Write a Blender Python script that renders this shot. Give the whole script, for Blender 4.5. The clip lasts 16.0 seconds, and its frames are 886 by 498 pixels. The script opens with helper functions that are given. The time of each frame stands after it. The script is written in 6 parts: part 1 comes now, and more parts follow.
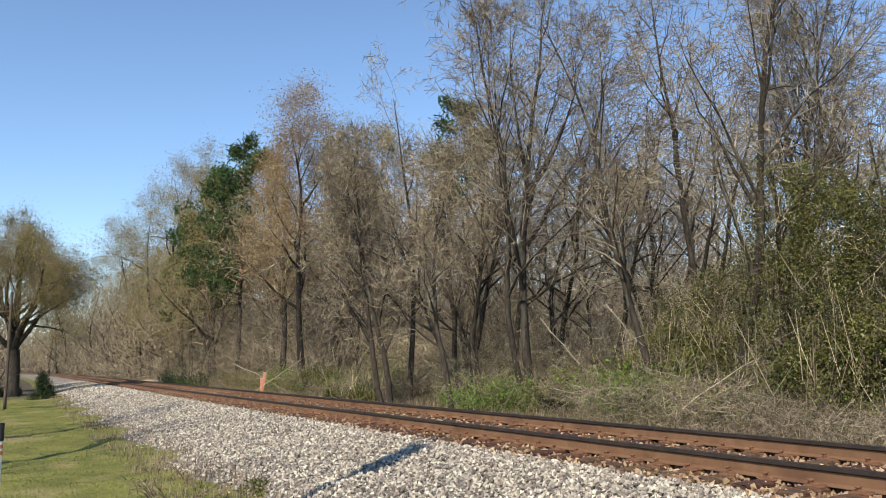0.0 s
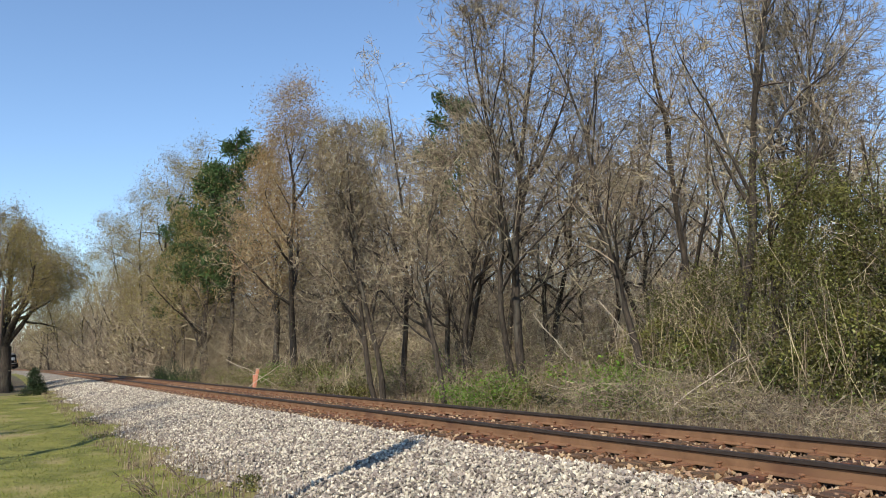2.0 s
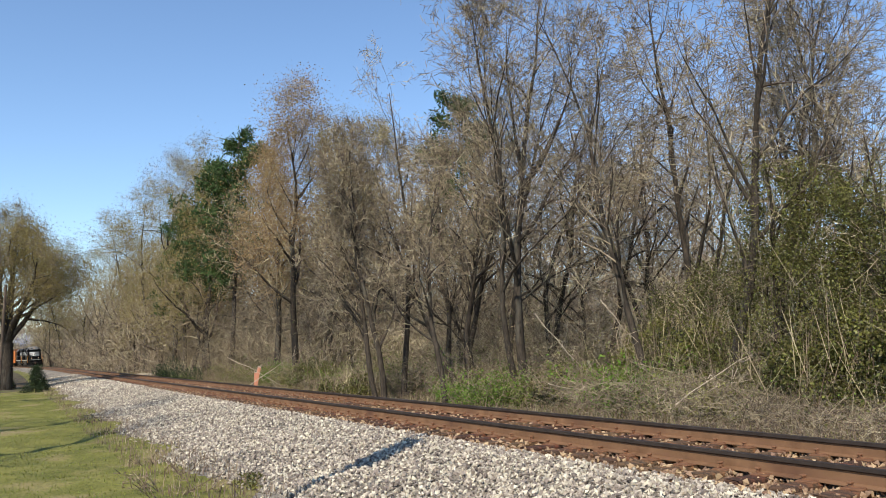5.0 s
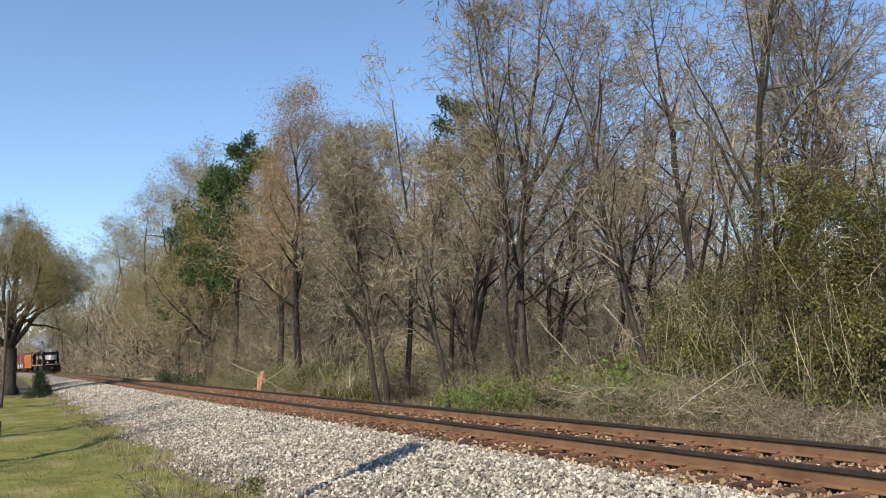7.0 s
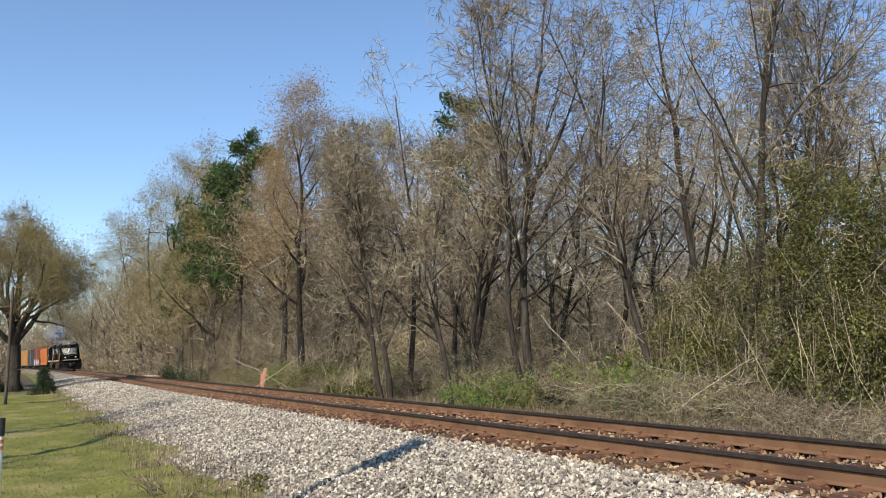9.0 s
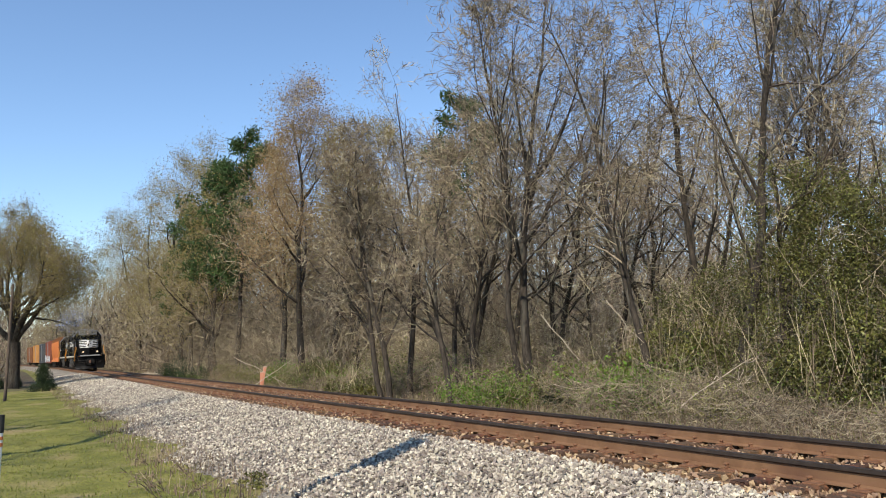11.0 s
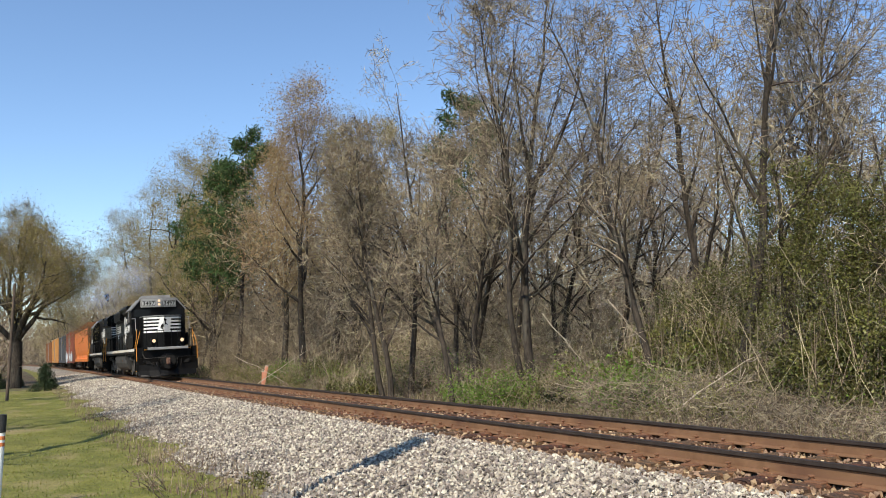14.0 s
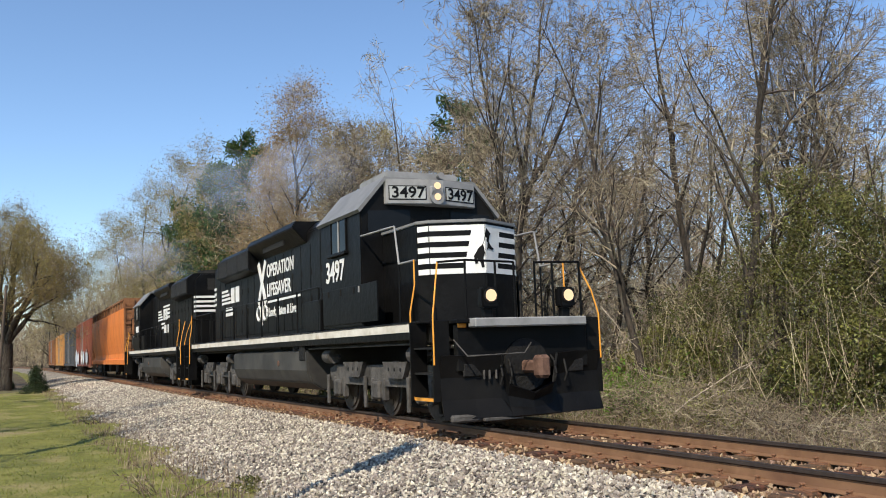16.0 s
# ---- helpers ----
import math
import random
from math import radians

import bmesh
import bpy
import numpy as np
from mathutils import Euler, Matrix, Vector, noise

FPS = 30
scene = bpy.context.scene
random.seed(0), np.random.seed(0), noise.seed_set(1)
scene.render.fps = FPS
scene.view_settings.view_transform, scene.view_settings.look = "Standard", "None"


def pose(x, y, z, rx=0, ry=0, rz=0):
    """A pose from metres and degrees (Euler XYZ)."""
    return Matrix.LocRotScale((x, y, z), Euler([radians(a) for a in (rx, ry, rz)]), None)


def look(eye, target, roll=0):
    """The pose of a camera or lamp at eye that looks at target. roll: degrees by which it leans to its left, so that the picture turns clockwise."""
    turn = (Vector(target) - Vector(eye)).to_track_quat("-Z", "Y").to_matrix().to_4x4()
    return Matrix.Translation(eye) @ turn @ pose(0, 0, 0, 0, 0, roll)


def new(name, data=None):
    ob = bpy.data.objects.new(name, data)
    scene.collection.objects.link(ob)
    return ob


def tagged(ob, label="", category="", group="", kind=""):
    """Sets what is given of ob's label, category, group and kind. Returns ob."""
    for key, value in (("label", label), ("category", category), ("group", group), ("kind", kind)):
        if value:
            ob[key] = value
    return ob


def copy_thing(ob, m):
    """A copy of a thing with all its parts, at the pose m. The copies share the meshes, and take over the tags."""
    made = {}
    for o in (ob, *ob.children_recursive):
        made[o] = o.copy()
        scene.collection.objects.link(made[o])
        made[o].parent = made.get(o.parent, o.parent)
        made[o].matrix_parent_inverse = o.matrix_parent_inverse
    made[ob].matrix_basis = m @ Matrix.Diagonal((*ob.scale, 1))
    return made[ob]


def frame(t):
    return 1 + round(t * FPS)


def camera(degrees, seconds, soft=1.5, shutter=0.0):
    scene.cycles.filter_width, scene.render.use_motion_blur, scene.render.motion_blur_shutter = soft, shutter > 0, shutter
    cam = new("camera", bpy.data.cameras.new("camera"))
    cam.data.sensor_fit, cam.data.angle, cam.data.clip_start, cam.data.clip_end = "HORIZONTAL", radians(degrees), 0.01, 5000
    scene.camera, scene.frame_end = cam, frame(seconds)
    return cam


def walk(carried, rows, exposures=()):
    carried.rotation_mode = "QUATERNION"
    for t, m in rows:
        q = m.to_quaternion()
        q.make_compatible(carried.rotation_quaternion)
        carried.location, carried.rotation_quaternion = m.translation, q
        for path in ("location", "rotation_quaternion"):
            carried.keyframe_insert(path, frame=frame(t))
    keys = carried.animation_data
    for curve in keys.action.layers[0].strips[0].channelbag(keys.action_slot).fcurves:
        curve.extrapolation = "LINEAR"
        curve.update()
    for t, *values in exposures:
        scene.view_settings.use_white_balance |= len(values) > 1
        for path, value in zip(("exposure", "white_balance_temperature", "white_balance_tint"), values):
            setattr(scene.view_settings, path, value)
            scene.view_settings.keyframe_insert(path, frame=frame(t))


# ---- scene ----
# ---- camera: a phone held still in the hands, 0.96 m above the near rail ----
EYE = (0.0, 0.0, 0.964)
cam = camera(55.61, 16.0, soft=1.0)


def aim(turn, lift, lean):
    """Camera pose: degrees turned left of +y, lifted, and leaned left."""
    return pose(*EYE) @ pose(0, 0, 0, 0, 0, turn) @ pose(0, 0, 0, 90 + lift, 0, 0) @ pose(0, 0, 0, 0, 0, lean)


SWAY = (
    (0.0, 0.000, 7.889, -0.231),
    (0.5, -0.131, 7.828, -0.205),
    (1.0, -0.412, 7.753, -0.135),
    (1.5, -0.526, 7.665, -0.156),
    (2.0, -0.478, 7.622, -0.252),
    (2.5, -0.497, 7.397, -0.236),
    (3.0, -0.523, 7.188, -0.146),
    (3.5, -0.468, 7.200, -0.048),
    (4.0, -0.396, 7.356, 0.060),
    (6.5, -0.238, 7.733, -0.145),
    (7.0, -0.163, 7.861, -0.083),
    (7.5, -0.228, 7.835, -0.159),
    (8.0, -0.231, 7.718, -0.155),
    (8.5, -0.109, 7.677, -0.159),
    (9.0, 0.049, 7.644, -0.061),
    (11.5, 0.082, 7.489, 0.288),
    (12.0, 0.166, 7.368, 0.422),
    (12.5, 0.188, 7.360, 0.369),
    (13.0, 0.194, 7.340, 0.210),
    (13.5, 0.194, 7.370, 0.154),
    (14.0, 0.145, 7.506, 0.103),
    (14.5, 0.034, 7.619, 0.044),
    (15.0, -0.042, 7.654, 0.126),
    (15.5, -0.151, 7.754, 0.384),
    (16.0, -0.295, 7.862, 0.526),
)
walk(cam, [(t, aim(a, b, c)) for t, a, b, c in SWAY])

# ---- light: clear early-spring day, sun from behind on the left ----
SUN_TO = Vector((-0.305, -0.70, 0.65)).normalized()
world = bpy.data.worlds.new("sky")
scene.world = world
world.use_nodes = True
wn = world.node_tree
sky = wn.nodes.new("ShaderNodeTexSky")
sky.sky_type = "NISHITA"
sky.sun_disc = False
sky.sun_elevation = math.asin(SUN_TO.z)
sky.sun_rotation = math.atan2(SUN_TO.x, SUN_TO.y)
sky.air_density, sky.dust_density, sky.ozone_density = 1.0, 0.0, 4.2
wn.links.new(sky.outputs[0], wn.nodes["Background"].inputs[0])
wn.nodes["Background"].inputs[1].default_value = 0.14
sun = new("sun", bpy.data.lights.new("sun", "SUN"))
sun.data.energy, sun.data.angle, sun.data.color = 4.5, radians(0.53), (1.0, 0.90, 0.74)
sun.matrix_world = look((0, 0, 60), Vector((0, 0, 60)) - SUN_TO)
scene.view_settings.exposure = 0.40


# ---- materials ----
def material(name, low, high, scale=8.0, rough=0.8, metal=0.0, bump=0.0, bump_scale=40.0, vary=0.0, per="", spec=0.3,
             stretch=(1, 1, 1), stain=None, stain_scale=0.6, stain_cut=(0.5, 0.7), through_light=0.0, coat=0.0):
    """Two-scale noise colour, optional stains, bump and variation from piece to piece."""
    m = bpy.data.materials.new(name)
    m.use_nodes = True
    nt = m.node_tree
    n, l = nt.nodes, nt.links
    b = n["Principled BSDF"]
    b.inputs["Roughness"].default_value, b.inputs["Metallic"].default_value = rough, metal
    b.inputs["Specular IOR Level"].default_value = spec
    b.inputs["Coat Weight"].default_value = coat
    co = n.new("ShaderNodeTexCoord")
    mp = n.new("ShaderNodeMapping")
    mp.inputs["Scale"].default_value = stretch
    l.new(co.outputs["Object"], mp.inputs["Vector"])
    t1 = n.new("ShaderNodeTexNoise")
    t1.inputs["Scale"].default_value, t1.inputs["Detail"].default_value = scale, 6.0
    t1.inputs["Roughness"].default_value = 0.65
    l.new(mp.outputs[0], t1.inputs["Vector"])
    ramp = n.new("ShaderNodeValToRGB")
    ramp.color_ramp.elements[0].position, ramp.color_ramp.elements[1].position = 0.32, 0.68
    ramp.color_ramp.elements[0].color, ramp.color_ramp.elements[1].color = (*low, 1), (*high, 1)
    l.new(t1.outputs["Fac"], ramp.inputs[0])
    out = ramp.outputs[0]
    if stain:
        t2 = n.new("ShaderNodeTexNoise")
        t2.inputs["Scale"].default_value, t2.inputs["Detail"].default_value = stain_scale, 5.0
        l.new(mp.outputs[0], t2.inputs["Vector"])
        r2 = n.new("ShaderNodeMapRange")
        r2.inputs[1].default_value, r2.inputs[2].default_value = stain_cut
        l.new(t2.outputs["Fac"], r2.inputs[0])
        mx = n.new("ShaderNodeMix")
        mx.data_type = "RGBA"
        l.new(r2.outputs[0], mx.inputs[0])
        l.new(out, mx.inputs[6])
        mx.inputs[7].default_value = (*stain, 1)
        out = mx.outputs[2]
    if vary:
        if per == "object":
            src = n.new("ShaderNodeObjectInfo").outputs["Random"]
        else:
            src = n.new("ShaderNodeNewGeometry").outputs["Random Per Island"]
        mr = n.new("ShaderNodeMapRange")
        mr.inputs[3].default_value, mr.inputs[4].default_value = 1 - vary, 1 + vary
        l.new(src, mr.inputs[0])
        hs = n.new("ShaderNodeHueSaturation")
        l.new(mr.outputs[0], hs.inputs["Value"])
        m2 = n.new("ShaderNodeMapRange")
        m2.inputs[3].default_value, m2.inputs[4].default_value = 0.5 - vary * 0.05, 0.5 + vary * 0.05
        l.new(src, m2.inputs[0])
        l.new(m2.outputs[0], hs.inputs["Hue"])
        l.new(out, hs.inputs["Color"])
        out = hs.outputs[0]
    l.new(out, b.inputs["Base Color"])
    if bump:
        t3 = n.new("ShaderNodeTexNoise")
        t3.inputs["Scale"].default_value, t3.inputs["Detail"].default_value = bump_scale, 4.0
        l.new(mp.outputs[0], t3.inputs["Vector"])
        bp = n.new("ShaderNodeBump")
        bp.inputs["Strength"].default_value, bp.inputs["Distance"].default_value = bump, 1.0 / bump_scale
        l.new(t3.outputs["Fac"], bp.inputs["Height"])
        l.new(bp.outputs[0], b.inputs["Normal"])
    if through_light:
        tr = n.new("ShaderNodeBsdfTranslucent")
        l.new(out, tr.inputs[0])
        ms = n.new("ShaderNodeMixShader")
        ms.inputs[0].default_value = through_light
        l.new(b.outputs[0], ms.inputs[1])
        l.new(tr.outputs[0], ms.inputs[2])
        l.new(ms.outputs[0], n["Material Output"].inputs[0])
    return m


def glow(name, colour, strength):
    m = bpy.data.materials.new(name)
    m.use_nodes = True
    b = m.node_tree.nodes["Principled BSDF"]
    b.inputs["Base Color"].default_value = (*[0.2 * c for c in colour], 1)
    b.inputs["Emission Color"].default_value = (*colour, 1)
    b.inputs["Emission Strength"].default_value = strength
    return m


M_STONE = material("crushed granite", (0.17, 0.145, 0.118), (0.56, 0.49, 0.405), 9, 0.9, vary=0.6, per="island", bump=0.3, bump_scale=60)
# darker than the stones: shade in the gaps is put into the bed's colour
M_STONE_BED = material("ballast bed", (0.05, 0.043, 0.035), (0.36, 0.32, 0.265), 26, 0.95, bump=1.0, bump_scale=22, stain=(0.30, 0.27, 0.22), stain_scale=0.5)
M_RUST_BED = material("rust-stained ballast bed", (0.07, 0.045, 0.03), (0.30, 0.19, 0.11), 24, 0.95, bump=1.0, bump_scale=22)
M_RUSTED_STONE = material("rusted stone", (0.20, 0.12, 0.07), (0.44, 0.31, 0.20), 9, 0.9, vary=0.35, per="island")
M_RAIL = material("rusty rail steel", (0.135, 0.070, 0.036), (0.24, 0.135, 0.074), 3.0, 0.75, 0.0, bump=0.15, bump_scale=50, stain=(0.12, 0.06, 0.035), stain_scale=1.5)
M_RAIL_TOP = material("dark rail head", (0.022, 0.017, 0.015), (0.05, 0.038, 0.033), 4.0, 0.5, 0.0)
M_TIE = material("creosoted timber", (0.055, 0.035, 0.024), (0.15, 0.085, 0.05), 5, 0.9, bump=0.7, bump_scale=25, vary=0.3, per="object", stretch=(1.0, 6, 6), stain=(0.23, 0.10, 0.05), stain_scale=2.0)
M_PLATE = material("rusty iron", (0.12, 0.056, 0.03), (0.22, 0.11, 0.06), 14, 0.85, bump=0.4, bump_scale=60)
M_GRASS_GROUND = material("mown lawn", (0.105, 0.112, 0.024), (0.22, 0.21, 0.052), 1.4, 0.95, bump=0.8, bump_scale=14, stain=(0.26, 0.20, 0.11), stain_scale=0.7, stain_cut=(0.55, 0.75))
M_GRASS = material("lawn blades", (0.11, 0.15, 0.026), (0.33, 0.31, 0.08), 0.5, 0.8, vary=0.35, per="island", through_light=0.35)
M_LITTER = material("woodland litter", (0.045, 0.034, 0.022), (0.15, 0.115, 0.076), 3.0, 0.95, bump=0.9, bump_scale=12, stain=(0.12, 0.13, 0.05), stain_scale=0.35)
M_DRY = material("dead weeds", (0.15, 0.107, 0.073), (0.36, 0.275, 0.195), 1.2, 0.9, vary=0.6, per="island", through_light=0.25)
M_WEED = material("mixed spring weeds", (0.11, 0.13, 0.035), (0.27, 0.25, 0.09), 0.6, 0.9, vary=0.35, per="island", through_light=0.3)
M_BARK = material("grey-brown bark", (0.022, 0.018, 0.014), (0.082, 0.066, 0.052), 7, 0.95, bump=0.8, bump_scale=22, stretch=(2, 2, 0.5), stain=(0.12, 0.11, 0.088), stain_scale=1.2, stain_cut=(0.55, 0.7))
M_TWIG = material("bare twigs", (0.19, 0.150, 0.102), (0.47, 0.38, 0.262), 0.7, 0.9, vary=0.65, per="island")
# darker copy of M_TWIG: shade of twigs against the sky put into the colour
M_TWIG_DARK = material("dark slender twigs", (0.12, 0.096, 0.068), (0.33, 0.265, 0.188), 0.7, 0.9, vary=0.65, per="island")
# paler copy of M_TWIG: distance haze is put into the colour
M_TWIG_FAR = material("haze-paled distant twigs", (0.26, 0.21, 0.155), (0.48, 0.40, 0.30), 0.5, 0.95, vary=0.5, per="island")
M_BUD = material("rust-orange buds", (0.24, 0.155, 0.07), (0.38, 0.26, 0.13), 0.5, 0.85, vary=0.3, per="island", through_light=0.4)
M_CATKIN = material("yellow-green catkins", (0.20, 0.165, 0.062), (0.33, 0.265, 0.105), 0.5, 0.85, vary=0.3, per="island", through_light=0.4)
M_LEAF = material("evergreen vine leaves", (0.050, 0.057, 0.013), (0.19, 0.175, 0.045), 0.9, 0.5, vary=0.6, per="island", through_light=0.3, spec=0.5)
M_LEAF_BRIGHT = material("fresh spring leaves", (0.09, 0.17, 0.02), (0.20, 0.29, 0.05), 0.9, 0.55, vary=0.4, per="island", through_light=0.4)
M_NEEDLE = material("pine needles", (0.03, 0.06, 0.018), (0.08, 0.125, 0.035), 0.7, 0.7, vary=0.4, per="island", through_light=0.2)
M_DARKLEAF = material("dark holly leaves", (0.012, 0.022, 0.008), (0.035, 0.055, 0.018), 1.5, 0.5, vary=0.4, per="island")
M_WOOD_PALE = material("bleached dead wood", (0.34, 0.28, 0.21), (0.55, 0.47, 0.37), 3, 0.9, bump=0.4, bump_scale=30)
M_POLE = material("weathered pole timber", (0.06, 0.045, 0.035), (0.14, 0.105, 0.08), 6, 0.95, bump=0.5, bump_scale=30, stretch=(3, 3, 0.4))
M_STAKE = material("salmon painted steel", (0.50, 0.20, 0.12), (0.62, 0.28, 0.18), 6, 0.7)
M_POST_WHITE = material("white marker plastic", (0.66, 0.66, 0.64), (0.78, 0.78, 0.76), 5, 0.6)
M_POST_BLACK = material("black marker cap", (0.015, 0.015, 0.015), (0.03, 0.03, 0.03), 8, 0.6)
M_POST_BAND = material("orange reflective band", (0.55, 0.17, 0.06), (0.65, 0.22, 0.08), 8, 0.5)
M_SIDING = material("white house siding", (0.62, 0.62, 0.60), (0.75, 0.75, 0.73), 2, 0.8)
M_SHINGLE = material("grey roof shingles", (0.14, 0.14, 0.14), (0.24, 0.235, 0.23), 6, 0.9)
M_PANE = material("dark window glass", (0.02, 0.024, 0.03), (0.03, 0.035, 0.04), 2, 0.08, spec=0.6)


# ---- plain mesh tools ----
def mesh_of(name, verts, faces, mats, index=None, smooth=False):
    """A mesh from arrays; all faces have the same number of corners."""
    verts, faces = np.asarray(verts, dtype=np.float32), np.asarray(faces, dtype=np.int32)
    me = bpy.data.meshes.new(name)
    me.vertices.add(len(verts))
    me.vertices.foreach_set("co", verts.ravel())
    me.loops.add(faces.size)
    me.loops.foreach_set("vertex_index", faces.ravel())
    me.polygons.add(len(faces))
    me.polygons.foreach_set("loop_start", np.arange(0, faces.size, faces.shape[1], dtype=np.int32))
    if index is not None:
        me.polygons.foreach_set("material_index", np.asarray(index, dtype=np.int32))
    me.polygons.foreach_set("use_smooth", np.full(len(faces), smooth))
    for m in mats if isinstance(mats, (list, tuple)) else [mats]:
        me.materials.append(m)
    me.update(calc_edges=True)
    me.validate()
    return me


def child(name, me, parent, label="", kind=""):
    ob = new(name, me)
    ob.parent = parent
    return tagged(ob, label, kind=kind)


def part(name, bm, mat, parent, label=""):
    """Links a bmesh as one mesh object under a thing or a part."""
    me = bpy.data.meshes.new(name)
    bm.to_mesh(me)
    bm.free()
    me.materials.append(mat)
    return child(name, me, parent, label)


def tubes(p0, p1, r0, r1, sides):
    """Open tapered tubes along segments, in one go: vertices and quads."""
    p0, p1 = np.asarray(p0, float), np.asarray(p1, float)
    r0, r1 = np.asarray(r0, float), np.asarray(r1, float)
    d = p1 - p0
    d /= np.linalg.norm(d, axis=1, keepdims=True) + 1e-9
    ref = np.where(np.abs(d[:, 2:3]) > 0.9, np.array([[1.0, 0, 0]]), np.array([[0, 0, 1.0]]))
    a = np.cross(d, ref)
    a /= np.linalg.norm(a, axis=1, keepdims=True) + 1e-9
    b = np.cross(d, a)
    if sides == 2:
        turn = np.modf(np.arange(len(p0)) * 0.618)[0][:, None] * np.pi
        w = a * np.cos(turn) + b * np.sin(turn)
        v = np.stack([p0 - w * r0[:, None], p0 + w * r0[:, None], p1 + w * r1[:, None], p1 - w * r1[:, None]], 1)
        return v.reshape(-1, 3), np.arange(4 * len(p0)).reshape(-1, 4)
    ang = np.arange(sides) * 2 * np.pi / sides
    ring = a[:, None] * np.cos(ang)[None, :, None] + b[:, None] * np.sin(ang)[None, :, None]
    v = np.concatenate([p0[:, None] + ring * r0[:, None, None], p1[:, None] + ring * r1[:, None, None]], 1)
    k = np.arange(sides)
    q = np.stack([k, (k + 1) % sides, (k + 1) % sides + sides, k + sides], 1)
    f = (np.arange(len(p0)) * 2 * sides)[:, None, None] + q[None]
    return v.reshape(-1, 3), f.reshape(-1, 4)


def leaves(centres, size, rng, droop=0.0, slim=0.5):
    """Small pointed quads with random turns."""
    n = len(centres)
    d = rng.normal(size=(n, 3))
    d[:, 2] -= droop
    d /= np.linalg.norm(d, axis=1, keepdims=True)
    e = np.cross(d, rng.normal(size=(n, 3)))
    e /= np.linalg.norm(e, axis=1, keepdims=True) + 1e-9
    s = (size * rng.uniform(0.6, 1.4, n))[:, None]
    c = np.asarray(centres)
    v = np.stack([c, c + (d * 0.5 + e * slim * 0.5) * s, c + d * s, c + (d * 0.5 - e * slim * 0.5) * s], 1)
    return v.reshape(-1, 3), np.arange(4 * n).reshape(-1, 4)


# ---- line of the railway: s metres away along it, u metres towards the lawn ----
S0, S1 = -60.0, 460.0
_ss = np.linspace(S0, S1, 5201)
_sc = np.clip(_ss, -25, 330)
_an = 0.4717 - 0.0003158 * _sc + 2.881e-6 * _sc ** 2 - 1.77e-9 * _sc ** 3 + 0.0055 * np.exp(-(_ss / 12) ** 2)
_st = _ss[1] - _ss[0]
_xx = np.concatenate([[0], np.cumsum(-np.sin(_an))[:-1] * _st])
_yy = np.concatenate([[0], np.cumsum(np.cos(_an))[:-1] * _st])
_xx += 0.81 - np.interp(0, _ss, _xx)
_yy += 15.0 - np.interp(0, _ss, _yy)
GAUGE = 1.51
GRADE = -0.00277


def cant(s):
    return 0.0988 - 0.0254 * np.exp(-np.clip(s, -12, 400) / 25)


def at(s, u, z=0.0):
    """World place: z above the level of the near rail's top, following the grade."""
    a = np.interp(s, _ss, _an)
    x, y = np.interp(s, _ss, _xx), np.interp(s, _ss, _yy)
    return np.stack(np.broadcast_arrays(x - np.cos(a) * u, y - np.sin(a) * u, z + GRADE * s), -1)


def on_track(s, u, z):
    """World place in the canted frame of the track."""
    t = np.arctan(cant(s) / GAUGE)
    return at(s, u * np.cos(t) + z * np.sin(t), z * np.cos(t) - u * np.sin(t) + cant(s) / 2)


def su_of(x, y):
    i = int(np.argmin((_xx - x) ** 2 + (_yy - y) ** 2))
    return float(_ss[i]), float(-(x - _xx[i]) * np.cos(_an[i]) - (y - _yy[i]) * np.sin(_an[i]))


def ground_z(s, u):
    """Cross-section of the land, before the grade."""
    z = np.interp(u, [-200, -90, -45, -25, -12, -7, -4.2, -3.2, -2.2, -1.45, 1.4, 2.0, 4.7, 6.0, 9.0, 14.0, 30.0, 200.0],
                  [9.0, 5.5, 2.4, 0.9, -0.1, -0.5, -0.62, -0.45, -0.22, -0.17, -0.255, -0.27, -0.74, -0.84, -0.95, -1.1, -1.1, -0.5])
    return z


def ground_at(s, u, up=0.0):
    return at(s, u, ground_z(s, u) + up)


def ground_xy(x, y):
    s, u = su_of(x, y)
    return float(ground_z(s, u) + GRADE * np.clip(s, -60, 460))


def hump(s, u):
    """Small unevenness of the land."""
    return 0.05 * np.sin(s * 1.3 + u * 0.7) * np.sin(u * 1.1 - s * 0.4) + 0.03 * np.sin(s * 3.1 + 1) * np.sin(u * 2.7)


def strip(name, s_grid, u_grid, lift, mats, pick=None, uneven=1.0):
    S, U = np.meshgrid(s_grid, u_grid, indexing="ij")
    Z = ground_z(S, U) + lift + uneven * hump(S, U) * np.clip((np.abs(U) - 1.6) / 2, 0, 1)
    v = at(S, U, Z).reshape(-1, 3)
    n, m = S.shape
    i = (np.arange(n - 1)[:, None] * m + np.arange(m - 1)[None]).ravel()
    f = np.stack([i, i + m, i + m + 1, i + 1], 1)
    idx = None
    if pick is not None:
        c = (S[:-1, :-1] + S[1:, 1:]).ravel() / 2, (U[:-1, :-1] + U[1:, 1:]).ravel() / 2
        idx = pick(*c)
    return tagged(new(name, mesh_of(name, v, f, mats, idx, True)), kind="structure")


# ---- ground: one sheet to the horizon ----
def ground_kind(s, u):
    edge = 4.75 + 0.25 * np.sin(s * 0.9) + 0.15 * np.sin(s * 2.3 + 1)
    return np.where((u > -2.6) & (u < 1.55), 3, np.where((u > -3.4) & (u < edge), 0, np.where((u >= edge) & ((s < 46) | (u < 6.0)), 1, 2)))


